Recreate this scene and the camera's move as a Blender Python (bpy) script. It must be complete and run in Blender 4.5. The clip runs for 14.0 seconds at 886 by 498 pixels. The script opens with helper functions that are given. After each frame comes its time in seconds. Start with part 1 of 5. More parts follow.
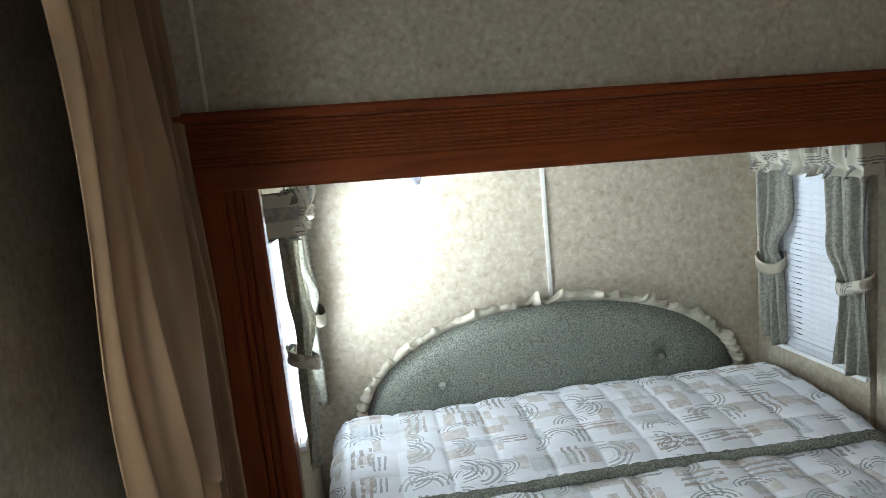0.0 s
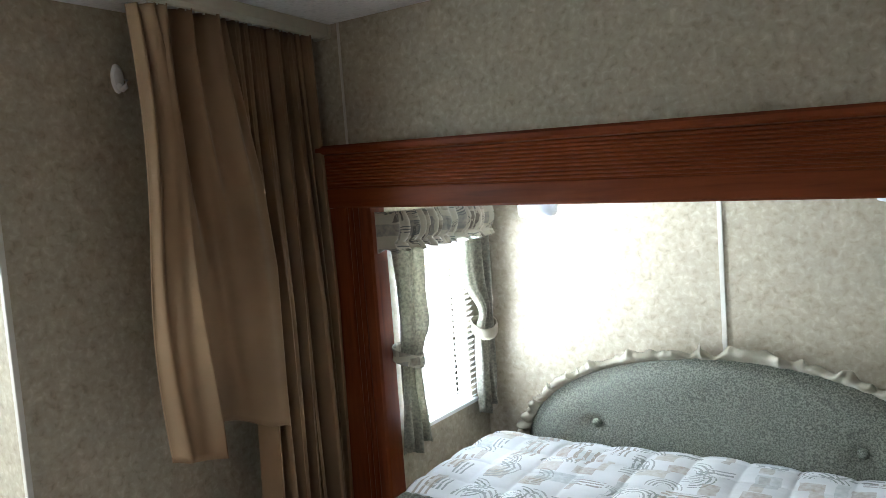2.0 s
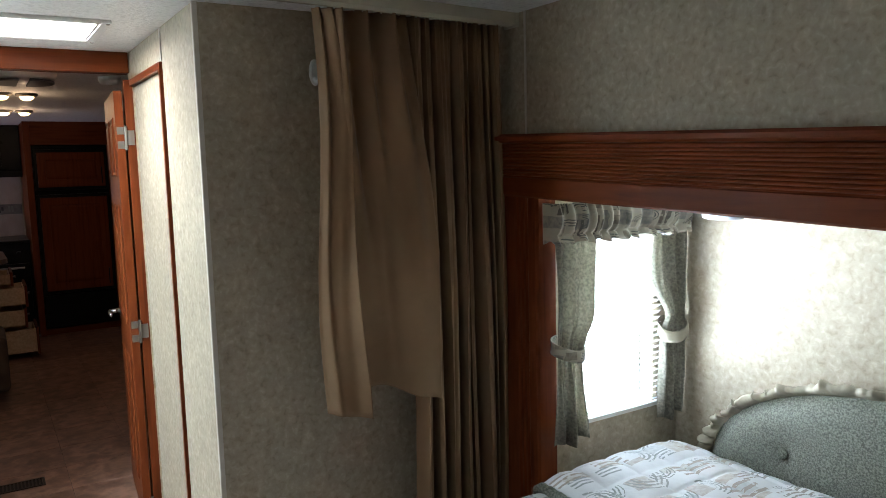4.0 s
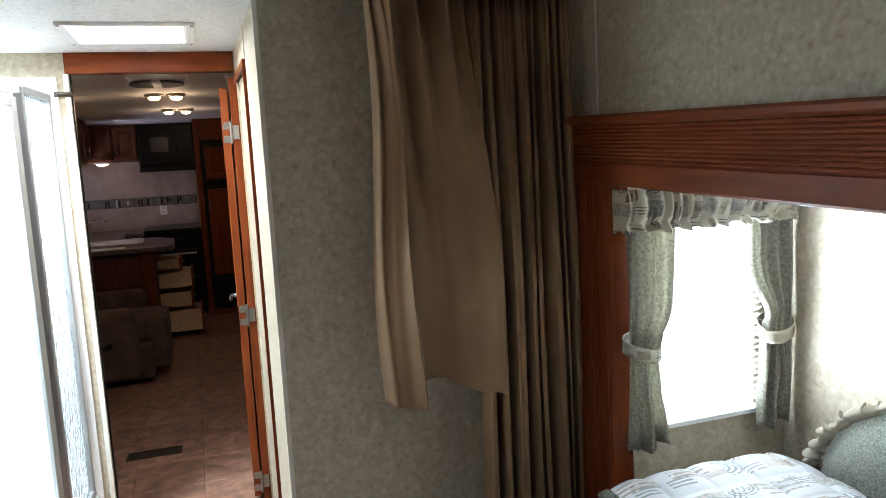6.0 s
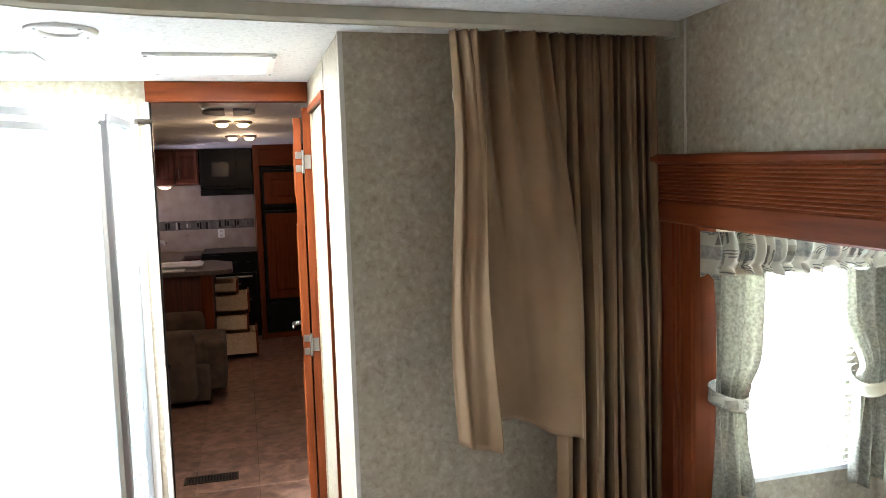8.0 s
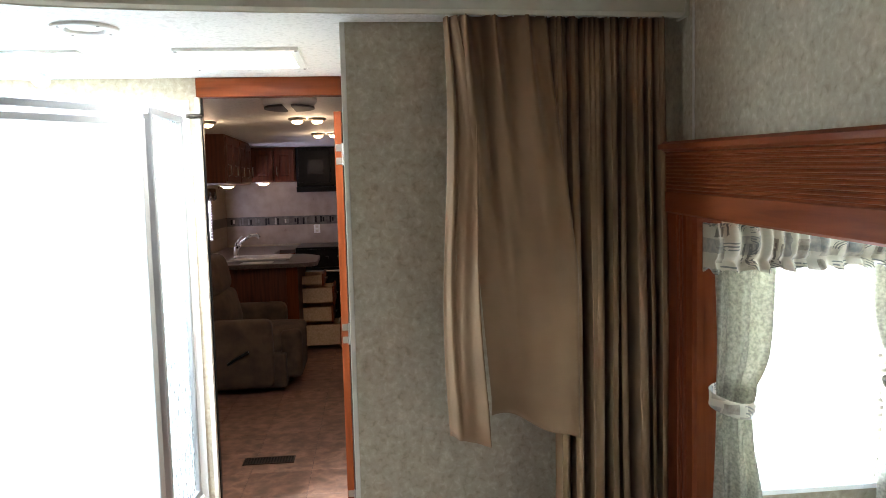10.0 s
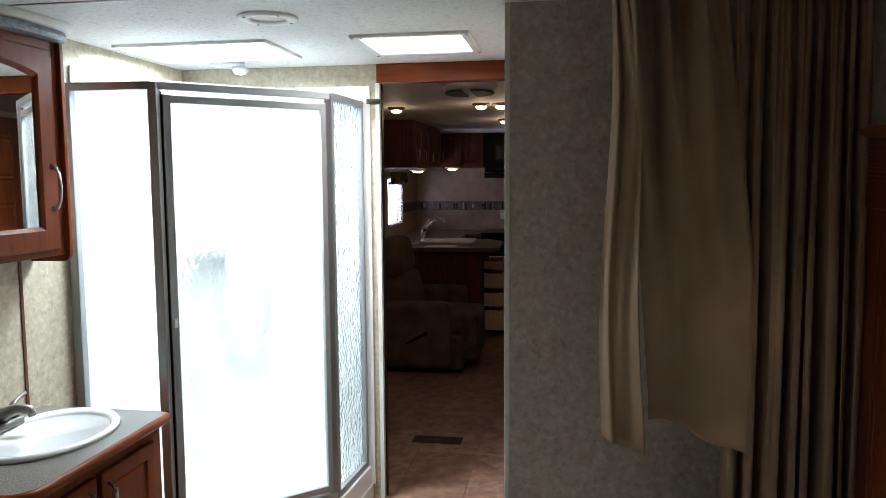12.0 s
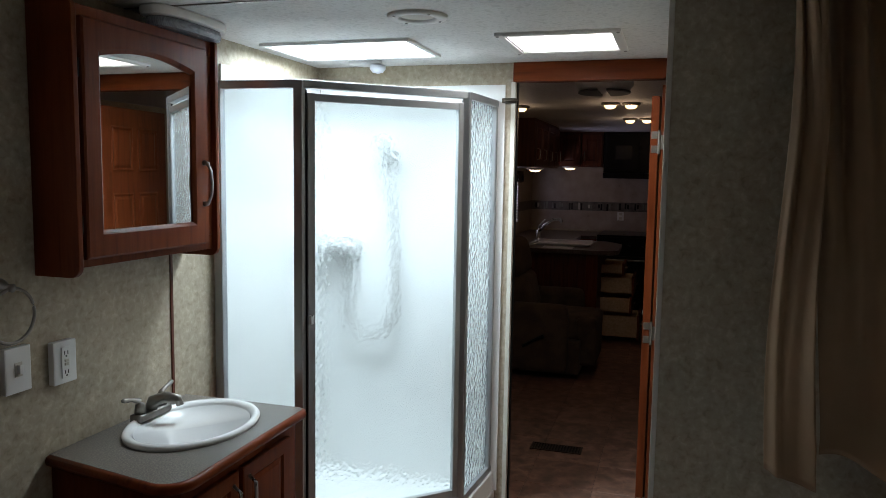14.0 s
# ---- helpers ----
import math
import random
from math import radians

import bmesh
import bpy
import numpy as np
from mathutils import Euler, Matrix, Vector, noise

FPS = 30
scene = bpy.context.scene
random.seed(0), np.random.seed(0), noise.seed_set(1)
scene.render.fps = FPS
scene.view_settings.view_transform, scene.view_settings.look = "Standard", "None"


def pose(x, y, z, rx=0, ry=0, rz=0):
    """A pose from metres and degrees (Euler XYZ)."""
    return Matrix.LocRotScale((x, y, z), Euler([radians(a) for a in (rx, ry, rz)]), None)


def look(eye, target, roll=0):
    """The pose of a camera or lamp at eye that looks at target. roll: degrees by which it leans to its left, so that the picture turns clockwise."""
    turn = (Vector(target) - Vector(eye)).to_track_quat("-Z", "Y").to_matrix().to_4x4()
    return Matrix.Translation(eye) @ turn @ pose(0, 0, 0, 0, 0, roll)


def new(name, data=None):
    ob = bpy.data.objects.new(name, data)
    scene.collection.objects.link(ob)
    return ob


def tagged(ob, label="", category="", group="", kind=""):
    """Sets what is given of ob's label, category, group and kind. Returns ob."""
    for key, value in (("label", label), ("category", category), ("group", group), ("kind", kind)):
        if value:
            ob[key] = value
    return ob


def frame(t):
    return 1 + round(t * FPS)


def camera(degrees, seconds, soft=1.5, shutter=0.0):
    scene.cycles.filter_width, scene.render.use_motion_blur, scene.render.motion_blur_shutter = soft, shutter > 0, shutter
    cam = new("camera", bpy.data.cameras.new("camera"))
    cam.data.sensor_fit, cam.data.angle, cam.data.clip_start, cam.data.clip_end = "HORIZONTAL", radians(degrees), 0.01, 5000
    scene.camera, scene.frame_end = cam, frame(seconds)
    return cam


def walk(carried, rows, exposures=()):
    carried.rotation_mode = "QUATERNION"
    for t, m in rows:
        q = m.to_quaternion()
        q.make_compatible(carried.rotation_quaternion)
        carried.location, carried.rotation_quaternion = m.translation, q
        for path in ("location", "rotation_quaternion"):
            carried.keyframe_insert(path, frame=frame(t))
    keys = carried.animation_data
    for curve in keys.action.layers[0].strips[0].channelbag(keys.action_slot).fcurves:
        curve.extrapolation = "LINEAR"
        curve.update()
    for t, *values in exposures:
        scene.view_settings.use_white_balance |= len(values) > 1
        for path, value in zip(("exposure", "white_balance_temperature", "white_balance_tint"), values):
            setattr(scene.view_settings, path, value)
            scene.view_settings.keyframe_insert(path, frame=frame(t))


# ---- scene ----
cam = camera(61.3, 14.0, soft=0.8)
PATH = [
    (0, (0.602, 0.737, 1.598), (0.803, 2.693, 1.234), -5.7),
    (0.5, (0.9, 0.73, 1.586), (0.788, 2.704, 1.29), -5.3),
    (1, (1.24, 0.667, 1.581), (0.645, 2.559, 1.32), -5.5),
    (1.5, (1.551, 0.71, 1.534), (0.675, 2.497, 1.333), -4.7),
    (2, (1.857, 0.863, 1.485), (0.755, 2.525, 1.325), -4.2),
    (2.5, (2.052, 1.023, 1.499), (0.723, 2.508, 1.331), -3.9),
    (3, (2.223, 1.095, 1.524), (0.702, 2.379, 1.332), -2.9),
    (3.5, (2.293, 1.138, 1.534), (0.663, 2.275, 1.312), -2.3),
    (3.6, (2.291, 1.15, 1.544), (0.65, 2.27, 1.31), -2.3),
    (4, (2.226, 1.216, 1.562), (0.536, 2.261, 1.334), -1.5),
    (4.2, (2.185, 1.233, 1.556), (0.455, 2.217, 1.356), -1.5),
    (6.3, (2.317, 1.595, 1.556), (0.419, 2.178, 1.315), -3.1),
    (6.5, (2.295, 1.576, 1.558), (0.39, 2.144, 1.334), -2.9),
    (7, (2.259, 1.533, 1.583), (0.351, 2.1, 1.391), -1.9),
    (7.5, (2.239, 1.485, 1.593), (0.321, 2.023, 1.415), -1.4),
    (7.7, (2.234, 1.473, 1.59), (0.313, 2.002, 1.414), -1.6),
    (9.8, (2.285, 1.847, 1.541), (0.306, 2.093, 1.385), -1.4),
    (10, (2.292, 1.864, 1.535), (0.308, 2.057, 1.374), -1.5),
    (10.5, (2.263, 1.974, 1.534), (0.271, 1.986, 1.359), -0.9),
    (11, (2.247, 2.013, 1.533), (0.26, 1.89, 1.349), -0.2),
    (11.5, (2.248, 2.017, 1.522), (0.269, 1.793, 1.337), 0.1),
    (12, (2.224, 1.976, 1.529), (0.26, 1.653, 1.342), -0.4),
    (12.5, (2.192, 1.939, 1.548), (0.235, 1.586, 1.338), -0.2),
    (13, (2.167, 1.896, 1.552), (0.224, 1.475, 1.331), 0.4),
    (13.5, (2.161, 1.853, 1.557), (0.24, 1.346, 1.33), 0.7),
    (14, (2.178, 1.829, 1.552), (0.276, 1.243, 1.353), 0.9),
]
walk(cam, [(t, look(eye, target, roll)) for t, eye, target, roll in PATH],
     [(0, -0.58), (1, -0.46), (2, -0.40), (3, -0.72), (4.2, -0.8), (6.5, 0.0), (7.5, 0.46), (10, 0.34), (10.5, 0.1), (11, -0.12), (11.5, -0.55), (12, -1.05), (12.5, -1.52), (13, -1.78), (14, -2.05)])

# ---- light ----
world = bpy.data.worlds.new("sky")
scene.world = world
world.use_nodes = True
wn = world.node_tree.nodes
sky = wn.new("ShaderNodeTexSky")
sky.sky_type, sky.sun_disc = "NISHITA", False
sky.sun_elevation, sky.sun_rotation = radians(42), radians(-70)
wn["Background"].inputs["Strength"].default_value = 0.12
world.node_tree.links.new(sky.outputs[0], wn["Background"].inputs[0])


def lamp(name, kind, m, energy, colour, **values):
    data = bpy.data.lights.new(name, kind)
    data.energy, data.color = energy, colour
    if "size" in values:
        data.shape, data.size, data.size_y = "RECTANGLE", values["size"], values["size_y"]
    if "angle" in values:
        data.angle = values["angle"]
    if "radius" in values:
        data.shadow_soft_size = values["radius"]
    ob = new(name, data)
    ob.matrix_world = m
    return ob


lamp("sun", "SUN", look((-4, 3, 4.2), (0, 2.4, 0)), 3.0, (1, 0.95, 0.87), angle=radians(0.5))
# daylight in the window openings and the roof lights
lamp("bed_window_daylight", "AREA", look((0.27, 3.07, 1.0), (1.2, 3.07, 0.99)), 130, (0.72, 0.86, 1), size=0.42, size_y=0.68)
lamp("far_window_daylight", "AREA", look((2.20, 3.09, 0.95), (1, 2.97, 0.95)), 1.0, (0.85, 0.93, 1), size=0.36, size_y=0.66)
lamp("shower_skylight_daylight", "AREA", look((-0.68, 0.552, 2.11), (-0.68, 0.553, 0)), 172, (0.74, 0.885, 1), size=0.36, size_y=0.56)
lamp("roof_vent_daylight", "AREA", look((-0.668, 1.412, 2.11), (-0.668, 1.413, 0)), 30, (0.97, 0.98, 1), size=0.34, size_y=0.38)
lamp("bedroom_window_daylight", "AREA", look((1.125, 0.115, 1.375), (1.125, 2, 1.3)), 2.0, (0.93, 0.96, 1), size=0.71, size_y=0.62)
lamp("kitchen_window_daylight", "AREA", look((-5.655, 0.115, 1.295), (-5.655, 2, 1.2)), 11, (0.80, 0.76, 1), size=0.6, size_y=0.48)


# ---- materials ----
def material(name):
    m = bpy.data.materials.new(name)
    m.use_nodes = True
    return m, m.node_tree.nodes, m.node_tree.links, m.node_tree.nodes["Principled BSDF"]


def ramp(n, stops):
    r = n.new("ShaderNodeValToRGB")
    e = r.color_ramp.elements
    while len(e) < len(stops):
        e.new(0.5)
    for k, (p, c) in zip(e, stops):
        k.position, k.color = p, (*c, 1)
    return r


def mixed(name, colours, scale=6.0, stretch=(1, 1, 1), rough=0.6, metal=0.0, bump=0.1, fine=120.0, depth=0.002, detail=6.0, coat=0.0, spread=(0.35, 0.65), distort=0.0, sheen=0.0, fine_stretch=(1, 1, 1), world_space=False, gloss=0.5):
    """A surface that varies between colours at two scales, with a fine relief."""
    m, n, l, p = material(name)
    coords = n.new("ShaderNodeNewGeometry").outputs["Position"] if world_space else n.new("ShaderNodeTexCoord").outputs["Object"]
    mp = n.new("ShaderNodeMapping")
    mp.inputs["Scale"].default_value = stretch
    l.new(coords, mp.inputs[0])
    a = n.new("ShaderNodeTexNoise")
    a.inputs["Scale"].default_value, a.inputs["Detail"].default_value, a.inputs["Distortion"].default_value = scale, detail, distort
    l.new(mp.outputs[0], a.inputs[0])
    k = len(colours)
    r = ramp(n, [(spread[0] + (spread[1] - spread[0]) * i / max(1, k - 1), c) for i, c in enumerate(colours)])
    l.new(a.outputs[0], r.inputs[0])
    l.new(r.outputs[0], p.inputs["Base Color"])
    mf = n.new("ShaderNodeMapping")
    mf.inputs["Scale"].default_value = fine_stretch
    l.new(coords, mf.inputs[0])
    b = n.new("ShaderNodeTexNoise")
    b.inputs["Scale"].default_value, b.inputs["Detail"].default_value = fine, 4
    l.new(mf.outputs[0], b.inputs[0])
    bp = n.new("ShaderNodeBump")
    bp.inputs["Strength"].default_value, bp.inputs["Distance"].default_value = bump, depth
    l.new(b.outputs[0], bp.inputs["Height"])
    l.new(bp.outputs[0], p.inputs["Normal"])
    mr = n.new("ShaderNodeMapRange")
    mr.inputs[3].default_value, mr.inputs[4].default_value = rough - 0.07, rough + 0.07
    l.new(a.outputs[0], mr.inputs[0])
    l.new(mr.outputs[0], p.inputs["Roughness"])
    p.inputs["Metallic"].default_value = metal
    p.inputs["Coat Weight"].default_value = coat
    p.inputs["Specular IOR Level"].default_value = gloss
    p.inputs["Sheen Weight"].default_value = sheen
    return m


WALLPAPER = mixed("wallpaper", [(0.292, 0.242, 0.170), (0.372, 0.316, 0.230), (0.410, 0.352, 0.262), (0.482, 0.420, 0.322)], scale=52, detail=10, spread=(0.28, 0.70), rough=0.6, bump=0.3, fine=170, distort=0.5, gloss=0.3)


def cloudy(m, scale, low, high):
    """A second, broad variation of brightness over a material."""
    n, l = m.node_tree.nodes, m.node_tree.links
    p = n["Principled BSDF"]
    src = p.inputs["Base Color"].links[0].from_socket
    t = n.new("ShaderNodeTexNoise")
    t.inputs["Scale"].default_value, t.inputs["Detail"].default_value = scale, 5
    l.new(n.new("ShaderNodeNewGeometry").outputs["Position"], t.inputs[0])
    mr = n.new("ShaderNodeMapRange")
    mr.inputs[1].default_value, mr.inputs[2].default_value = 0.3, 0.7
    mr.inputs[3].default_value, mr.inputs[4].default_value = low, high
    l.new(t.outputs[0], mr.inputs[0])
    mx = n.new("ShaderNodeVectorMath")
    mx.operation = "SCALE"
    l.new(src, mx.inputs[0])
    l.new(mr.outputs[0], mx.inputs["Scale"])
    l.new(mx.outputs[0], p.inputs["Base Color"])


cloudy(WALLPAPER, 22, 0.93, 1.06)
CEILING = mixed("ceiling_vinyl", [(0.62, 0.615, 0.595), (0.76, 0.755, 0.735), (0.68, 0.675, 0.655)], scale=45, detail=8, rough=0.6, bump=0.6, fine=70, depth=0.004)
WHITE = mixed("white_plastic", [(0.74, 0.74, 0.72), (0.80, 0.80, 0.78)], scale=9, rough=0.35, bump=0.03, fine=200)
TRIMWHITE = mixed("wall_strip", [(0.54, 0.51, 0.44), (0.61, 0.58, 0.51)], scale=20, rough=0.45, bump=0.05)
PUTTY = mixed("putty_plastic", [(0.44, 0.41, 0.31), (0.50, 0.47, 0.36)], scale=14, rough=0.5, bump=0.04)
CHERRY = {}
for axis, st in (("x", (1, 14, 14)), ("z", (14, 14, 1)), ("y", (14, 1, 14))):
    CHERRY[axis] = mixed("cherry_" + axis, [(0.070, 0.014, 0.0045), (0.120, 0.026, 0.0075), (0.150, 0.034, 0.0100), (0.105, 0.022, 0.0065)], scale=3.2, stretch=st, detail=8, spread=(0.22, 0.78), rough=0.36, bump=0.10, fine=30, fine_stretch=st, coat=0.0, gloss=0.09, distort=0.3)
# cherry darkened to hold the wall cabinets' shade; also the dark wall joint
DARKANDSHADEDWOOD = mixed("dark_and_shaded_wood", [(0.060, 0.014, 0.006), (0.115, 0.029, 0.011)], scale=3, stretch=(14, 14, 1), rough=0.45, bump=0.1, fine=40, gloss=0.3)
DRAWERWOOD = mixed("pale_drawer_wood", [(0.50, 0.33, 0.19), (0.62, 0.44, 0.27)], scale=4, stretch=(2, 14, 14), rough=0.5)
TAN = mixed("tan_cloth", [(0.178, 0.102, 0.047), (0.212, 0.124, 0.060), (0.240, 0.142, 0.070)], scale=3, rough=0.85, bump=0.25, fine=420, depth=0.001, sheen=0.03)
GREEN = mixed("green_tweed", [(0.074, 0.077, 0.058), (0.140, 0.143, 0.112), (0.222, 0.224, 0.180)], scale=190, detail=2, spread=(0.36, 0.64), rough=0.9, bump=0.5, fine=420, depth=0.0012, sheen=0.03)
CREAM = mixed("cream_cloth", [(0.25, 0.22, 0.16), (0.37, 0.33, 0.25)], scale=12, rough=0.8, bump=0.2, fine=350, depth=0.001)
CHROME = mixed("brushed_metal", [(0.42, 0.42, 0.41), (0.52, 0.52, 0.51)], scale=8, stretch=(8, 8, 1), rough=0.28, metal=1.0, bump=0.04, fine=90)
ALU = mixed("satin_aluminium", [(0.34, 0.335, 0.32), (0.43, 0.425, 0.41)], scale=6, stretch=(10, 10, 1), rough=0.38, metal=0.45, bump=0.04, fine=120)
NICKEL = mixed("nickel", [(0.20, 0.185, 0.165), (0.28, 0.26, 0.235)], scale=8, rough=0.35, metal=0.8, bump=0.02)
FRAMEALU = mixed("satin_nickel_frame", [(0.29, 0.297, 0.30), (0.325, 0.332, 0.336)], scale=3, stretch=(2, 2, 1), rough=0.34, metal=0.55, bump=0.04, fine=120)
BRONZE = mixed("dark_bronze", [(0.030, 0.023, 0.015), (0.050, 0.038, 0.026)], scale=12, rough=0.5, metal=0.2, bump=0.02, gloss=0.2)
BLACK = mixed("black_plastic", [(0.005, 0.005, 0.005), (0.008, 0.008, 0.008)], scale=10, rough=0.3, bump=0.0, gloss=0.12)
BROWNCLOTH = mixed("brown_suede", [(0.043, 0.023, 0.0125), (0.063, 0.036, 0.020), (0.083, 0.050, 0.029)], scale=9, rough=0.9, bump=0.35, fine=240, sheen=0.01)
LAMINATE = mixed("speckled_laminate", [(0.04, 0.035, 0.031), (0.12, 0.102, 0.085), (0.24, 0.21, 0.18)], scale=210, detail=3, spread=(0.33, 0.68), rough=0.35, bump=0.04)
KITCHENTOP = mixed("brown_laminate", [(0.04, 0.026, 0.023), (0.085, 0.058, 0.050), (0.13, 0.095, 0.084)], scale=160, detail=3, spread=(0.33, 0.68), rough=0.3, bump=0.04)
PORCELAIN = mixed("porcelain", [(0.76, 0.76, 0.74), (0.80, 0.80, 0.78)], scale=4, rough=0.12, bump=0.01, coat=0.4)
TILEFLOOR = mixed("stone_vinyl", [(0.095, 0.045, 0.029), (0.165, 0.083, 0.055), (0.25, 0.138, 0.096), (0.145, 0.072, 0.047)], scale=9, detail=9, spread=(0.28, 0.72), rough=0.38, bump=0.12, fine=60, distort=0.5, world_space=True)
GROUT = mixed("floor_joint", [(0.06, 0.035, 0.025), (0.09, 0.055, 0.04)], scale=20, rough=0.7)
SPLASHTILE = mixed("cream_tile", [(0.29, 0.23, 0.19), (0.37, 0.305, 0.255)], scale=8, rough=0.3, bump=0.06, fine=40)
BANDTILE = mixed("slate_band", [(0.06, 0.055, 0.05), (0.13, 0.12, 0.105)], scale=16, rough=0.35, bump=0.1)


def random_hue(m, dark=0.75, light=1.2):
    """Vary a material's brightness from piece to piece."""
    n, l = m.node_tree.nodes, m.node_tree.links
    p = n["Principled BSDF"]
    src = p.inputs["Base Color"].links[0].from_socket
    oi = n.new("ShaderNodeObjectInfo")
    mr = n.new("ShaderNodeMapRange")
    mr.inputs[3].default_value, mr.inputs[4].default_value = dark, light
    l.new(oi.outputs["Random"], mr.inputs[0])
    mx = n.new("ShaderNodeVectorMath")
    mx.operation = "SCALE"
    l.new(src, mx.inputs[0])
    l.new(mr.outputs[0], mx.inputs["Scale"])
    l.new(mx.outputs[0], p.inputs["Base Color"])


cloudy(TILEFLOOR, 13, 0.62, 1.42)
random_hue(TILEFLOOR, 0.86, 1.14)


def glowing(name, colour, strength):
    m, n, l, p = material(name)
    p.inputs["Base Color"].default_value = (*colour, 1)
    p.inputs["Emission Color"].default_value = (*colour, 1)
    p.inputs["Emission Strength"].default_value = strength
    return m


def translucent(name, colour, share=0.4, scale=200, low=0.88):
    """Thin cloth or slats that let light through."""
    m = mixed(name, [tuple(c * low for c in colour), colour], scale=scale, rough=0.8, bump=0.2, fine=300, depth=0.001)
    n, l = m.node_tree.nodes, m.node_tree.links
    p, out = n["Principled BSDF"], n["Material Output"]
    t = n.new("ShaderNodeBsdfTranslucent")
    src = p.inputs["Base Color"].links[0].from_socket
    l.new(src, t.inputs[0])
    mx = n.new("ShaderNodeMixShader")
    mx.inputs[0].default_value = share
    l.new(p.outputs[0], mx.inputs[1])
    l.new(t.outputs[0], mx.inputs[2])
    l.new(mx.outputs[0], out.inputs["Surface"])
    return m


SLAT = translucent("blind_slat", (0.78, 0.80, 0.82), 0.22, 30)
GREENCURTAIN = translucent("green_curtain", (0.37, 0.352, 0.282), 0.42, 110, 0.58)

MIRROR, _n, _l, _p = material("mirror_glass")
_p.inputs["Base Color"].default_value = (0.86, 0.88, 0.87, 1)
_p.inputs["Metallic"].default_value, _p.inputs["Roughness"].default_value = 1.0, 0.015


def hammered_glass():
    m, n, l, p = material("hammered_glass")
    p.inputs["Base Color"].default_value = (0.90, 0.96, 0.97, 1)
    p.inputs["Transmission Weight"].default_value = 1.0
    p.inputs["Roughness"].default_value = 0.24
    p.inputs["IOR"].default_value = 1.3
    tc = n.new("ShaderNodeTexCoord")
    v = n.new("ShaderNodeTexVoronoi")
    v.feature = "SMOOTH_F1"
    v.inputs["Scale"].default_value = 55
    l.new(tc.outputs["Object"], v.inputs["Vector"])
    b = n.new("ShaderNodeBump")
    b.inputs["Strength"].default_value, b.inputs["Distance"].default_value = 0.9, 0.006
    l.new(v.outputs["Distance"], b.inputs["Height"])
    l.new(b.outputs[0], p.inputs["Normal"])
    return m


HAMMERED = hammered_glass()
CLEAR, _n, _l, _p = material("clear_glass")
_p.inputs["Transmission Weight"].default_value, _p.inputs["Roughness"].default_value, _p.inputs["IOR"].default_value = 1.0, 0.02, 1.1


# ---- building helpers ----
def thing(name, at, label, category, group="", kind=""):
    e = new(name)
    e.location = at
    e.empty_display_size = 0.05
    tagged(e, label, category, group, kind)
    e["base"] = list(at)
    return e


def part(name, bm, mat, parent=None, label="", smooth=False, solid=0.0):
    """Link a bmesh, made in world coordinates, as one mesh object under a thing or a part."""
    base = Vector(parent["base"]) if parent is not None else Vector((0, 0, 0))
    bmesh.ops.translate(bm, verts=bm.verts, vec=-base)
    me = bpy.data.meshes.new(name)
    bm.to_mesh(me)
    bm.free()
    if mat:
        me.materials.append(mat)
    if smooth:
        for f in me.polygons:
            f.use_smooth = True
    ob = new(name, me)
    if parent is not None:
        ob.parent = parent
        ob["base"] = list(base)
    if label:
        ob["label"] = label
    if solid:
        mod = ob.modifiers.new("thickness", "SOLIDIFY")
        mod.thickness, mod.offset = solid, 0
    return ob


def solo(name, bm, mat, label, category, group="", kind="", smooth=False, solid=0.0):
    return tagged(part(name, bm, mat, None, "", smooth, solid), label, category, group, kind)


def block(x0, x1, y0, y1, z0, z1, bevel=0.0, seg=2, bm=None):
    own = bmesh.new()
    bmesh.ops.create_cube(own, size=1)
    for v in own.verts:
        v.co = Vector(((x0 + x1) / 2 + v.co.x * (x1 - x0), (y0 + y1) / 2 + v.co.y * (y1 - y0), (z0 + z1) / 2 + v.co.z * (z1 - z0)))
    if bevel:
        bmesh.ops.bevel(own, geom=own.edges[:], offset=bevel, segments=seg, affect="EDGES", profile=0.6)
    return join(bm, own)


def join(bm, own):
    if bm is None:
        return own
    me = bpy.data.meshes.new("tmp")
    own.to_mesh(me)
    own.free()
    bm.from_mesh(me)
    bpy.data.meshes.remove(me)
    return bm


def turned(bm, centre, degrees, axis="Z"):
    bmesh.ops.rotate(bm, verts=bm.verts, cent=centre, matrix=Matrix.Rotation(radians(degrees), 3, axis))
    return bm


def tube(points, radius, sides=10, bm=None, closed=False):
    """A round rod along points."""
    own = bmesh.new()
    pts = [Vector(p) for p in points]
    n = len(pts)
    rings = []
    for i, p in enumerate(pts):
        a = pts[(i - 1) % n] if (i or closed) else p
        b = pts[(i + 1) % n] if (i < n - 1 or closed) else p
        d = (b - a).normalized()
        up = Vector((0, 0, 1)) if abs(d.z) < 0.95 else Vector((1, 0, 0))
        u = d.cross(up).normalized()
        v = d.cross(u)
        r = radius[i] if isinstance(radius, (list, tuple)) else radius
        rings.append([own.verts.new(p + r * (math.cos(2 * math.pi * k / sides) * u + math.sin(2 * math.pi * k / sides) * v)) for k in range(sides)])
    for i in range(n if closed else n - 1):
        for k in range(sides):
            own.faces.new((rings[i][k], rings[i][(k + 1) % sides], rings[(i + 1) % n][(k + 1) % sides], rings[(i + 1) % n][k]))
    if not closed:
        own.faces.new(rings[0][::-1])
        own.faces.new(rings[-1])
    bmesh.ops.recalc_face_normals(own, faces=own.faces)
    return join(bm, own)


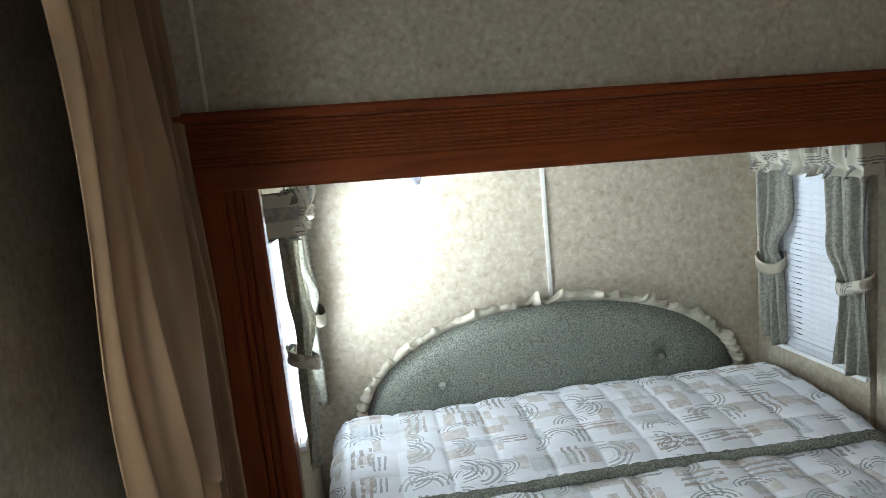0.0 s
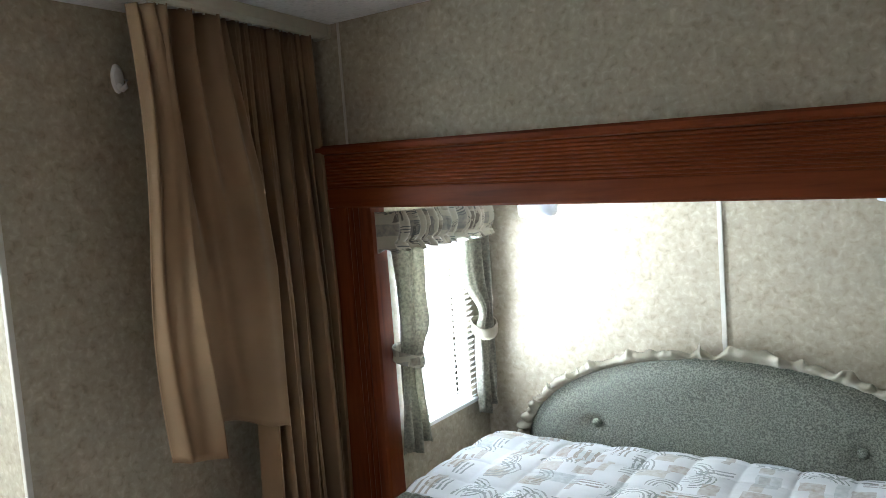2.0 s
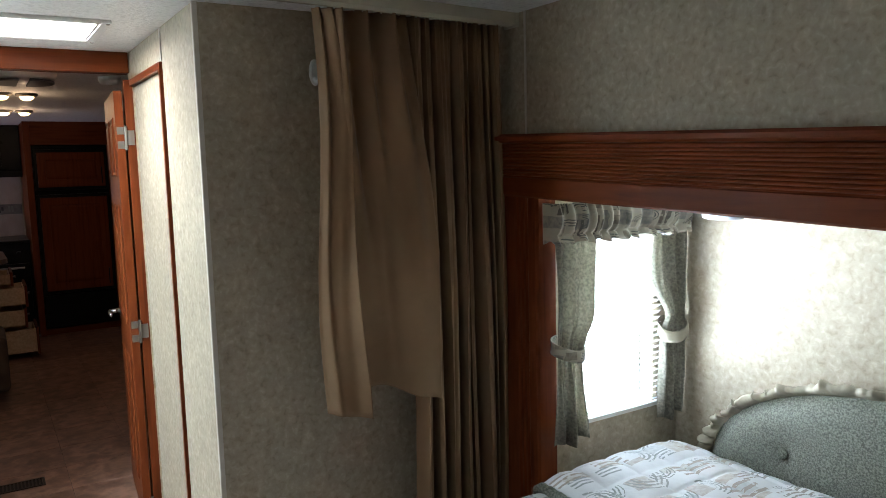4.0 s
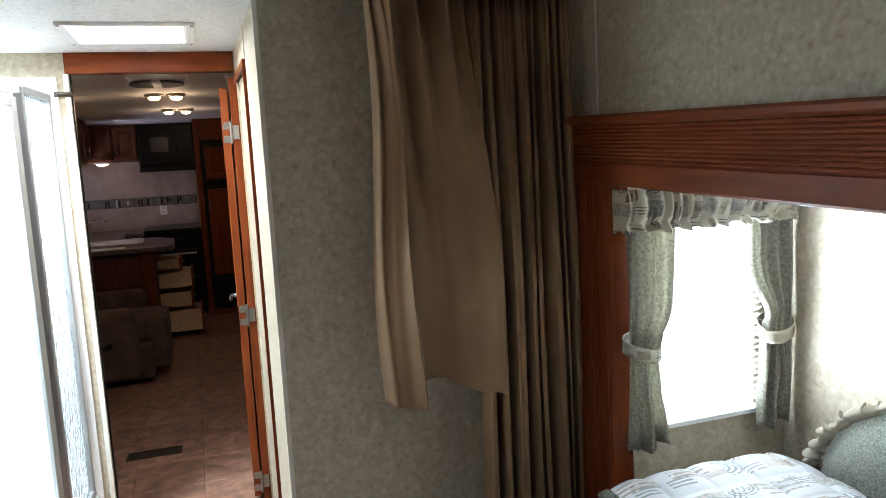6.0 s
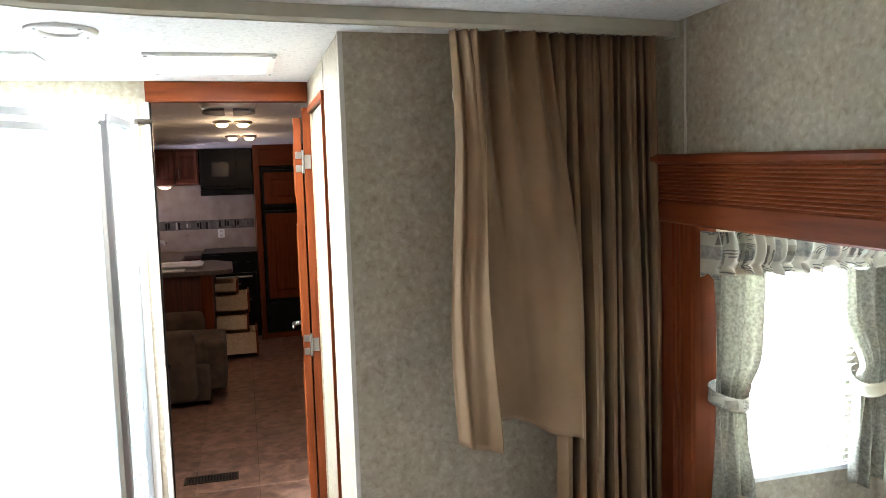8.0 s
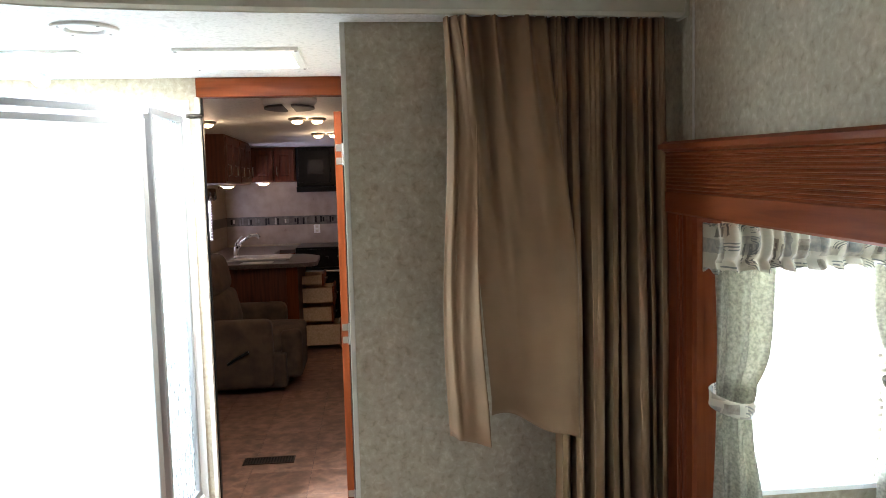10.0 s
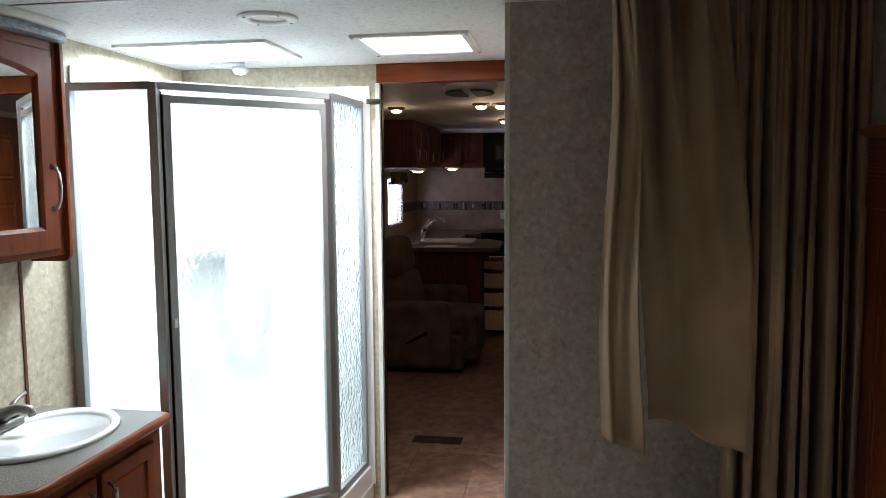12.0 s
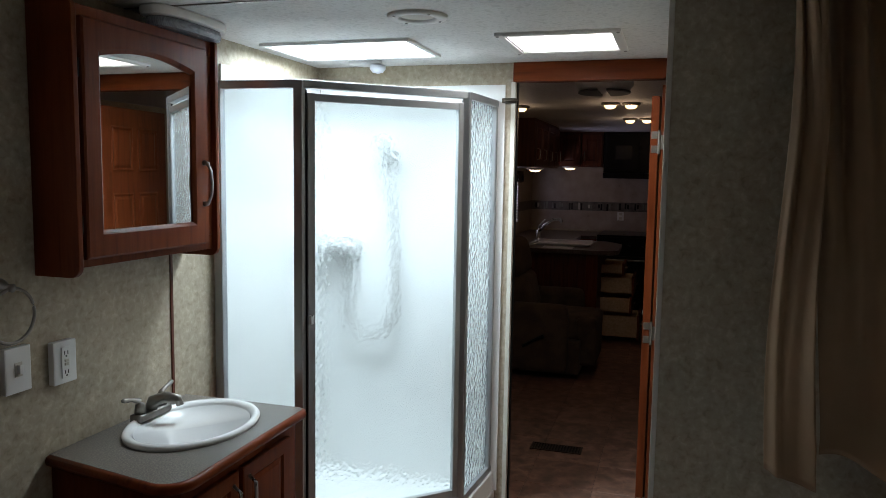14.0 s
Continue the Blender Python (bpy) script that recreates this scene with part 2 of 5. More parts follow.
def revolve(profile, centre, sides=28, scale=(1, 1), bm=None):
    """Turn (radius, z) pairs about the vertical through centre."""
    own = bmesh.new()
    rings = [[own.verts.new((centre[0] + r * scale[0] * math.cos(2 * math.pi * k / sides), centre[1] + r * scale[1] * math.sin(2 * math.pi * k / sides), centre[2] + z)) for k in range(sides)] for r, z in profile]
    for a, b in zip(rings, rings[1:]):
        for k in range(sides):
            own.faces.new((a[k], a[(k + 1) % sides], b[(k + 1) % sides], b[k]))
    if profile[0][0] > 1e-4:
        own.faces.new(rings[0][::-1])
    if profile[-1][0] > 1e-4:
        own.faces.new(rings[-1])
    bmesh.ops.remove_doubles(own, verts=own.verts, dist=1e-5)
    bmesh.ops.recalc_face_normals(own, faces=own.faces)
    return join(bm, own)


def sheet(fn, nu, nv, bm=None):
    """A surface from fn(u, v), u and v from 0 to 1."""
    own = bmesh.new()
    g = [[own.verts.new(fn(i / nu, j / nv)) for j in range(nv + 1)] for i in range(nu + 1)]
    for i in range(nu):
        for j in range(nv):
            own.faces.new((g[i][j], g[i + 1][j], g[i + 1][j + 1], g[i][j + 1]))
    return join(bm, own)


def prism(outline, axis, a, b, bevel=0.0, bm=None):
    """A flat outline of (p, q) pairs pushed along an axis from a to b: x takes (y, z), y takes (x, z), z takes (x, y)."""
    own = bmesh.new()

    def place(p, q, w):
        return {"x": (w, p, q), "y": (p, w, q), "z": (p, q, w)}[axis]
    lo = [own.verts.new(place(p, q, a)) for p, q in outline]
    hi = [own.verts.new(place(p, q, b)) for p, q in outline]
    own.faces.new(lo)
    own.faces.new(hi)
    k = len(outline)
    for i in range(k):
        own.faces.new((lo[i], lo[(i + 1) % k], hi[(i + 1) % k], hi[i]))
    bmesh.ops.recalc_face_normals(own, faces=own.faces)
    if bevel:
        bmesh.ops.bevel(own, geom=[e for e in own.edges if len(e.link_faces) == 2 and e.calc_face_angle() > 0.6], offset=bevel, segments=2, affect="EDGES", profile=0.6)
    return join(bm, own)


def wall(name, x0, x1, y0, y1, z0, z1, holes=(), mat=None, label="", thin="y"):
    """A wall with thickness; holes are (a0, a1, z0, z1) along its length."""
    bm = bmesh.new()
    lo, hi = (x0, x1) if thin == "y" else (y0, y1)
    cuts = sorted({lo, hi, *[h[0] for h in holes], *[h[1] for h in holes]})
    rows = sorted({z0, z1, *[h[2] for h in holes], *[h[3] for h in holes]})
    for a, b in zip(cuts, cuts[1:]):
        for c, d in zip(rows, rows[1:]):
            if any(h[0] <= a and b <= h[1] and h[2] <= c and d <= h[3] for h in holes):
                continue
            if thin == "y":
                block(a, b, y0, y1, c, d, bm=bm)
            else:
                block(x0, x1, a, b, c, d, bm=bm)
    bmesh.ops.remove_doubles(bm, verts=bm.verts, dist=1e-5)
    seen = {}
    for f in bm.faces:
        seen.setdefault(tuple(round(q, 4) for q in f.calc_center_median()), []).append(f)
    bmesh.ops.delete(bm, geom=[f for fs in seen.values() if len(fs) > 1 for f in fs], context="FACES_ONLY")
    return solo(name, bm, mat or WALLPAPER, label or "beige mottled wallpaper-covered wall panel", "wall", kind="structure")


# ---- large structure ----
CEIL, YW, YS, XD, XP, YT, XE, XF = 2.052, 2.79, 0.16, -1.16, -0.07, 1.795, 3.0, -6.82
SX0, SX1, SYB, SZ = 0.335, 2.165, 3.41, 1.515   # the bed slide-out
OZ = 1.443                                     # underside of the wooden fascia

wall("wall_north", XF, XE, YW, YW + 0.05, 0, CEIL, [(SX0, SX1, 0.15, SZ - 0.04)])
WS = (-5.98, -5.33, 1.04, 1.55)
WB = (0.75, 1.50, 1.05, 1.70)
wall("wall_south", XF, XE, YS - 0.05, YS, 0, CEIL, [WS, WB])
wall("wall_east", XE, XE + 0.05, YS, YW, 0, CEIL, thin="x", mat=CHERRY["z"], label="plain cherry wood wall at the bedroom end")
wall("wall_west", XF - 0.05, XF, YS, YW, 0, CEIL, thin="x")
DY0, DY1, DZ = 1.122, YT, 2.04
wall("wall_bath_living", XD - 0.04, XD, YS, YW, 0, CEIL, [(DY0, DY1, 0, DZ)], thin="x")
wall("wall_partition", XP - 0.04, XP, YT, YW, 0, CEIL, thin="x")
TX0, TX1, TZ = -1.115, -0.541, 1.910
solo("wall_toilet_recess", block(TX0 + 0.001, TX1 - 0.001, YT + 0.008, YT + 0.028, 0, TZ - 0.001), WALLPAPER, "beige wallpapered panel recessed inside the wooden frame", "wall", kind="structure")
wall("wall_toilet", XD, XP - 0.04, YT, YT + 0.030, 0, CEIL, [(TX0, TX1, 0, TZ)])
# slide-out box
wall("wall_slide_back", SX0 - 0.05, SX1 + 0.05, SYB, SYB + 0.05, 0.15, SZ + 0.03)
LW = (2.815, 3.285, 0.665, 1.37)
RW = (0.07, 0.47, 0.62, 1.36)
wall("wall_slide_left", SX0 - 0.05, SX0, YW + 0.05, SYB, 0.15, SZ + 0.03, [(LW[0] + 0.04, LW[1], LW[2], LW[3])], thin="x")
R0, R1 = Vector((2.16, 2.80, 0)), Vector((2.085, 3.41, 0))   # the right side wall stands slightly askew
RLEN, RANG = (R1 - R0).length, math.degrees(math.atan2(R0.x - R1.x, R1.y - R0.y))


def right_place(ob):
    """Move what was built at the origin along y to the skewed right side wall."""
    ob.matrix_world = Matrix.Translation(R0) @ Matrix.Rotation(radians(RANG), 4, "Z") @ ob.matrix_world
    return ob


right_place(wall("wall_slide_right", 0, 0.05, 0.055, RLEN - 0.004, 0.15, SZ + 0.03, [RW], thin="x"))
solo("slide_ceiling", block(SX0, SX1, YW + 0.002, SYB, SZ - 0.04, SZ), CEILING, "white ceiling panel inside the bed slide-out", "ceiling", kind="structure")
solo("slide_floor", block(SX0, SX1, YW + 0.002, SYB, 0.15, 0.19), CHERRY["x"], "dark wooden floor of the bed slide-out", "floor", kind="structure")

# ceiling with the roof lights cut through
VX0, VX1, VY0, VY1 = -0.848, -0.488, 1.222, 1.602
QX0, QX1, QY0, QY1 = -0.862, -0.495, 0.26, 0.845


def ceiling_sheet():
    bm = bmesh.new()
    holes = [(VX0, VX1, VY0, VY1), (QX0, QX1, QY0, QY1)]
    xs = sorted({XF, XE, *[h[0] for h in holes], *[h[1] for h in holes]})
    ys = sorted({YS, YW, *[h[2] for h in holes], *[h[3] for h in holes]})
    for a, b in zip(xs, xs[1:]):
        for c, d in zip(ys, ys[1:]):
            if not any(h[0] <= a and b <= h[1] and h[2] <= c and d <= h[3] for h in holes):
                block(a, b, c, d, CEIL, CEIL + 0.04, bm=bm)
    return bm


solo("ceiling", ceiling_sheet(), CEILING, "white textured vinyl ceiling panel", "ceiling", kind="structure")
floor = solo("floor", block(XF, XE, YS, YW, -0.06, -0.004), GROUT, "brown stone-look tiled vinyl floor", "floor", kind="structure")

# thin batten strips over the wall joints
solo("trim", block(SX0 + 0.922, SX0 + 0.938, SYB - 0.006, SYB, 0.3, SZ - 0.04, 0.002), TRIMWHITE, "cream joint strip on the wall above the headboard", "trim", kind="structure")
solo("trim", block(0.226, 0.236, YW - 0.004, YW, 0.0, CEIL, 0.002), TRIMWHITE, "cream joint strip beside the curtain corner", "trim", kind="structure")
solo("trim", block(XP - 0.012, XP + 0.004, YT - 0.004, YT + 0.012, 0, CEIL, 0.003), TRIMWHITE, "cream corner bead of the partition wall", "trim", kind="structure")
solo("trim", block(-0.022, -0.008, YS, YS + 0.004, 0.75, CEIL, 0.001), DARKANDSHADEDWOOD, "dark joint line on the vanity wall", "trim", kind="structure")
solo("trim", block(0.178, 0.186, YS + 0.001, 1.55, CEIL - 0.003, CEIL, 0.0), NICKEL, "thin dark joint line across the ceiling", "trim", kind="structure")
solo("trim", block(-0.535, -0.52, YT - 0.004, YT, TZ + 0.03, CEIL, 0.001), TRIMWHITE, "joint strip above the toilet doorway", "trim", kind="structure")


# ---- bedroom: slide-out surround ----
def reeded(depth, height):
    """Profile (out, up) of the fascia board: a bead, fine reeds in the upper part, a flat face, a rounded foot."""
    p = [(0, 0), (depth * 0.80, 0), (depth * 0.86, 0.006), (depth * 0.86, height * 0.30), (depth * 0.80, height * 0.315)]
    z = height * 0.33
    step = height * 0.052
    for i in range(10):
        p += [(depth * 0.780, z), (depth * 0.780, z + step * 0.16), (depth * 0.815, z + step * 0.30), (depth * 0.835, z + step * 0.58), (depth * 0.815, z + step * 0.86)]
        z += step
    p += [(depth * 0.78, z), (depth * 0.92, z + 0.003), (depth, z + 0.010), (depth, height - 0.008), (depth * 0.9, height), (0, height)]
    return p


surround = thing("slide_surround", (1.2, YW, 0), "reddish cherry wood surround with reeded moulding round the bed alcove", "surround")
FH = 0.205
bm = prism([(YW - d, OZ + z) for d, z in reeded(0.078, FH)], "x", 0.155, 2.32)
for v in bm.verts:
    v.co.z -= 0.033 * (v.co.x - 0.335)
part("fascia_board", bm, CHERRY["x"], surround)
part("side_board", prism([(x, YW - d) for x, d in ((0.165, 0), (0.165, 0.052), (0.175, 0.058), (0.245, 0.058), (0.25, 0.05), (0.258, 0.058), (0.268, 0.058), (0.272, 0.05), (0.28, 0.058), (0.29, 0.058), (0.294, 0.05), (0.302, 0.056), (0.33, 0.05), (0.337, 0.04), (0.337, -0.03), (0.334, -0.03), (0.334, 0))], "z", 0, OZ + 0.004), CHERRY["z"], surround)
part("side_board", block(2.16, 2.33, YW - 0.055, YW, 0, OZ - 0.05, 0.004), CHERRY["z"], surround)


# ---- headboard ----
def arch(t, rx, rz, cx=1.245, z0=0.47):
    a = math.pi * (1 - t)
    return cx + rx * math.cos(a), z0 + rz * max(0.0, math.sin(a)) ** 0.92


headboard = thing("headboard", (1.235, SYB, 0.3), "arched grey-green tweed headboard with ruffled cream edging, against the wall", "headboard")


def pad(u, v):
    x, z = arch(u, 0.725, 0.395)
    k = v
    px, pz = 1.235 + (x - 1.235) * (1 - k), 0.47 + (z - 0.47) * (1 - k) - k * 0.14
    y = SYB - 0.012 - 0.052 * min(1, (k * 9)) ** 0.5 - 0.008 * math.sin(px * 7) * math.sin(pz * 9)
    for bx in (0.82, 1.663):
        d2 = (px - bx) ** 2 + (pz - 0.602) ** 2
        y += 0.024 * math.exp(-d2 / 0.0010)
    return px, y, pz


part("padded_panel", sheet(pad, 90, 26), GREEN, headboard, smooth=True)
for bx in (0.82, 1.663):
    part("button", turned(revolve([(0.0, 0.014), (0.009, 0.012), (0.016, 0.006), (0.017, 0), (0.012, -0.008)], (bx, SYB - 0.058, 0.602)), (bx, SYB - 0.058, 0.602), 90, "X"), GREEN, headboard, smooth=True)
def ruffle(u, v):
    """A ribbon gathered along the arch: open flops over the top, tight folds down the sides."""
    side = abs(2 * u - 1)
    ph = 2 * math.pi * (13 * u + 4.0 * (u - 0.5) ** 3 * 8 + 1.3 * noise.noise((u * 11, 0.0, 1.7)))
    big = 0.65 + 0.9 * noise.noise((u * 15, 4.0, 0.3))
    tight = noise.noise((u * 85, 9.0, 5.1)) * (0.45 + 0.7 * side)
    grow = v ** 0.8
    lift = (0.015 * math.sin(ph + 0.9) + 0.004 * math.sin(2 * ph + 1.7)) * big * (1.35 - 0.6 * side) + 0.022 * tight + 0.034 * noise.noise((u * 41, 2.0, 7.0))
    x, z = arch(u, 0.715 + 0.038 * v + 0.010 * tight * grow, 0.388 + 0.036 * v + lift * grow)
    y = SYB - 0.040 - 0.030 * math.sin(ph) * (0.35 + 0.65 * v) * big - 0.030 * math.sin(v * 2.6) - 0.016 * tight - 0.030 * v * noise.noise((u * 41 + 0.4, 2.0, 7.0))
    return x + 0.013 * math.cos(ph) * grow * big, min(y, SYB - 0.004), z


part("ruffle", sheet(ruffle, 640, 7), CREAM, headboard, "gathered cream ruffle", smooth=True, solid=0.0015)


# ---- bed ----
def node_math(n, l, op, a, b=None, c=None):
    m = n.new("ShaderNodeMath")
    m.operation = op
    for i, v in enumerate((a, b, c)):
        if v is None:
            continue
        if isinstance(v, (int, float)):
            m.inputs[i].default_value = v
        else:
            l.new(v, m.inputs[i])
    return m.outputs[0]


def quilt_cloth(name, base_light=0.76, motif=1.0, gather=1.0, cell=0.19, upright=False, tint=(0.985, 0.99, 1.0), dark=1.0):
    """White cotton printed with grey-green arcs, brown bars and tan patches in a loose grid."""
    m, n, l, p = material(name)
    tc = n.new("ShaderNodeTexCoord")
    mp = n.new("ShaderNodeMapping")
    mp.inputs["Scale"].default_value = (gather, gather, 1)
    l.new(tc.outputs["Object"], mp.inputs[0])
    wob = n.new("ShaderNodeTexNoise")
    wob.inputs["Scale"].default_value = 14
    add = n.new("ShaderNodeVectorMath")
    add.operation = "MULTIPLY_ADD"
    l.new(mp.outputs[0], wob.inputs[0])
    l.new(wob.outputs["Color"], add.inputs[0])
    add.inputs[1].default_value = (0.02, 0.02, 0.02)
    l.new(mp.outputs[0], add.inputs[2])
    F = lambda op, a, b=None, c=None: node_math(n, l, op, a, b, c)
    colour = None
    tone = n.new("ShaderNodeTexNoise")
    tone.inputs["Scale"].default_value, tone.inputs["Detail"].default_value = 6, 5
    l.new(add.outputs[0], tone.inputs[0])
    r = ramp(n, [(0.3, tuple(base_light * 0.82 * c for c in tint)), (0.6, tuple(base_light * c for c in tint))])
    l.new(tone.outputs[0], r.inputs[0])
    colour = r.outputs[0]
    strokes = n.new("ShaderNodeTexNoise")
    strokes.inputs["Scale"].default_value, strokes.inputs["Detail"].default_value = 60, 4
    l.new(mp.outputs[0], strokes.inputs[0])
    dry = F("GREATER_THAN", strokes.outputs[0], 0.40)
    for k, (size, ox, oy) in enumerate(((cell, 0.03, 0.05), (cell * 0.83, 0.11, 0.02), (cell * 1.25, 0.07, 0.13))):
        sp = n.new("ShaderNodeSeparateXYZ")
        l.new(add.outputs[0], sp.inputs[0])
        yz = sp.outputs[2] if upright else F("ADD", sp.outputs[1], sp.outputs[2])
        across = sp.outputs[1] if upright else sp.outputs[0]
        u = F("DIVIDE", F("ADD", across, ox), size)
        v = F("DIVIDE", F("ADD", yz, oy), size)
        cu, cv = F("FLOOR", u), F("FLOOR", v)
        cb = n.new("ShaderNodeCombineXYZ")
        l.new(cu, cb.inputs[0])
        l.new(cv, cb.inputs[1])
        cb.inputs[2].default_value = k * 3.7
        wn_ = n.new("ShaderNodeTexWhiteNoise")
        l.new(cb.outputs[0], wn_.inputs[0])
        sc = n.new("ShaderNodeSeparateColor")
        l.new(wn_.outputs["Color"], sc.inputs[0])
        r1, r2, r3 = sc.outputs
        fu = F("SUBTRACT", F("SUBTRACT", u, cu), 0.5)
        fv = F("SUBTRACT", F("SUBTRACT", v, cv), 0.5)
        flip = F("GREATER_THAN", r2, 0.5)
        gu = F("ADD", F("MULTIPLY", fu, flip), F("MULTIPLY", fv, F("SUBTRACT", 1.0, flip)))
        gv = F("ADD", F("MULTIPLY", fv, flip), F("MULTIPLY", fu, F("SUBTRACT", 1.0, flip)))
        au, av = F("ABSOLUTE", gu), F("ABSOLUTE", gv)
        # patches of tan and brown
        rect = F("MULTIPLY", F("LESS_THAN", au, F("MULTIPLY_ADD", r3, 0.2, 0.18)), F("LESS_THAN", av, F("MULTIPLY_ADD", r2, 0.2, 0.08)))
        rect = F("MULTIPLY", rect, F("GREATER_THAN", r1, 0.50 if k < 2 else 0.40))
        # arcs
        d = F("SQRT", F("ADD", F("MULTIPLY", gu, gu), F("MULTIPLY", F("ADD", gv, 0.2), F("ADD", gv, 0.2))))
        ring = F("MULTIPLY", F("GREATER_THAN", F("SINE", F("MULTIPLY", d, 62.0)), 0.15), F("MULTIPLY", F("LESS_THAN", d, 0.44), F("GREATER_THAN", d, 0.14)))
        ring = F("MULTIPLY", F("MULTIPLY", ring, F("GREATER_THAN", gv, -0.2)), F("LESS_THAN", r1, 0.24))
        # bars
        bar = F("MULTIPLY", F("GREATER_THAN", F("SINE", F("MULTIPLY", gv, 44.0)), 0.1), F("MULTIPLY", F("LESS_THAN", au, 0.34), F("LESS_THAN", av, 0.2)))
        bar = F("MULTIPLY", bar, F("MULTIPLY", F("GREATER_THAN", r1, 0.24), F("LESS_THAN", r1, 0.48)))
        for mask, hue, weight, rough_edge in ((rect, ((0.50, 0.43, 0.33), (0.38, 0.28, 0.20), (0.46, 0.50, 0.50))[k], 0.8, False), (ring, ((0.20, 0.23, 0.21), (0.25, 0.27, 0.25), (0.33, 0.35, 0.33))[k], 0.85, True), (bar, ((0.25, 0.20, 0.16), (0.22, 0.25, 0.24), (0.35, 0.28, 0.22))[k], 0.8, True)):
            if rough_edge:
                mask = F("MULTIPLY", mask, dry)
            else:
                mask = F("MULTIPLY", mask, F("MULTIPLY_ADD", strokes.outputs[0], 1.6, -0.15))
            mx = n.new("ShaderNodeMix")
            mx.data_type = "RGBA"
            l.new(F("MULTIPLY", mask, weight * motif), mx.inputs[0])
            l.new(colour, mx.inputs[6])
            mx.inputs[7].default_value = (*[c * dark for c in hue], 1)
            colour = mx.outputs[2]
    l.new(colour, p.inputs["Base Color"])
    p.inputs["Roughness"].default_value = 0.75
    p.inputs["Sheen Weight"].default_value = 0.1
    b = n.new("ShaderNodeTexNoise")
    b.inputs["Scale"].default_value, b.inputs["Detail"].default_value = 45, 5
    l.new(tc.outputs["Object"], b.inputs[0])
    bp = n.new("ShaderNodeBump")
    bp.inputs["Strength"].default_value, bp.inputs["Distance"].default_value = 0.5, 0.004
    l.new(b.outputs[0], bp.inputs["Height"])
    l.new(bp.outputs[0], p.inputs["Normal"])
    return m


QUILT = quilt_cloth("printed_quilt", 0.72, 1.0, 1.0, 0.15, False, (0.985, 0.99, 1.0), 0.8)
VALANCE = quilt_cloth("printed_valance", 0.42, 1.0, 1.0, 0.075, True, (1, 0.91, 0.70), 0.24)

BX0, BX1, BY0 = 0.435, 2.045, 1.42
bed = thing("bed", (1.24, 2.4, 0), "made queen bed with a quilted printed coverlet in the slide-out", "bed")
part("bed_base", block(BX0 + 0.06, BX1 - 0.06, BY0 + 0.06, 3.32, 0.0, 0.26, 0.01), CHERRY["x"], bed)
part("mattress", block(BX0 + 0.03, BX1 - 0.03, BY0 + 0.03, 3.30, 0.26, 0.485, 0.05, 4), WHITE, bed, smooth=True)


def over(s, lo, hi, top, drop, r=0.05):
    """The point at s (0 to 1) along a cover that climbs one side of the bed, crosses it and falls down the other: x, z and whether it lies on top."""
    length = drop * 2 + hi - lo
    d = s * length
    if d < drop:
        x, z = lo, top - drop + d
    elif d > drop + hi - lo:
        x, z = hi, top - (d - drop - hi + lo)
    else:
        x, z = lo + d - drop, top
    e = min(abs(d - drop), abs(d - drop - hi + lo))
    if e < r:
        k = (1 - e / r) ** 2 * r * 0.29
        z -= k
        x += k if x < (lo + hi) / 2 else -k
    return x, z, d


def puffs(a, b, size=0.148, height=0.022):
    return height * (abs(math.sin(math.pi * a / size)) * abs(math.sin(math.pi * b / size))) ** 0.24


def coverlet(u, v):
    y = BY0 + v * (2.72 - BY0)
    x, z, d = over(u, BX0, BX1, 0.513, 0.34)
    fall = max(0.0, 1 - v * 14)
    h = puffs(d, y) + 0.006 * math.sin(x * 9 + y * 5) + 0.004 * noise.noise((x * 6, y * 6, 0))
    inside = BX0 + 0.001 < x < BX1 - 0.001
    return (x if inside else x + (-1 if x < 1 else 1) * h), y, z + (h if inside else 0) - 0.30 * fall


def folded(u, v):
    y = 2.655 + v * (3.315 - 2.655)
    x, z, d = over(u, BX0 + 0.004, BX1 - 0.004, 0.545, 0.36)
    swell = 0.016 * math.sin(math.pi * min(1, v * 1.05)) ** 0.7 - 0.03 * max(0, v - 0.88) / 0.12 - 0.012 * max(0, 1 - v * 10)
    h = puffs(d + 0.05, y + 0.04) + swell + 0.006 * noise.noise((x * 5, y * 5, 3))
    inside = BX0 + 0.006 < x < BX1 - 0.006
    return (x if inside else x + (-1 if x < 1 else 1) * (h * 0.8 + 0.004)), y + 0.008 * math.sin(x * 6), z + (h if inside else 0)


part("coverlet", sheet(coverlet, 300, 150), QUILT, bed, smooth=True, solid=0.006)
part("folded_top", sheet(folded, 320, 110), QUILT, bed, smooth=True, solid=0.006)
edge = []
for i in range(121):
    x, z, d = over(0.09 + 0.82 * i / 120, BX0 - 0.004, BX1 + 0.004, 0.542, 0.36)
    edge.append((x, 2.648 + 0.008 * math.sin(x * 6) + 0.002 * math.sin(i * 1.9), z + 0.004 * noise.noise((x * 5, 0, 3)) - 0.002))
part("piping", tube(edge, [0.0165 + 0.0015 * math.sin(i * 2.3) for i in range(121)], 10), GREEN, bed, "thick grey-green piped edge", smooth=True)


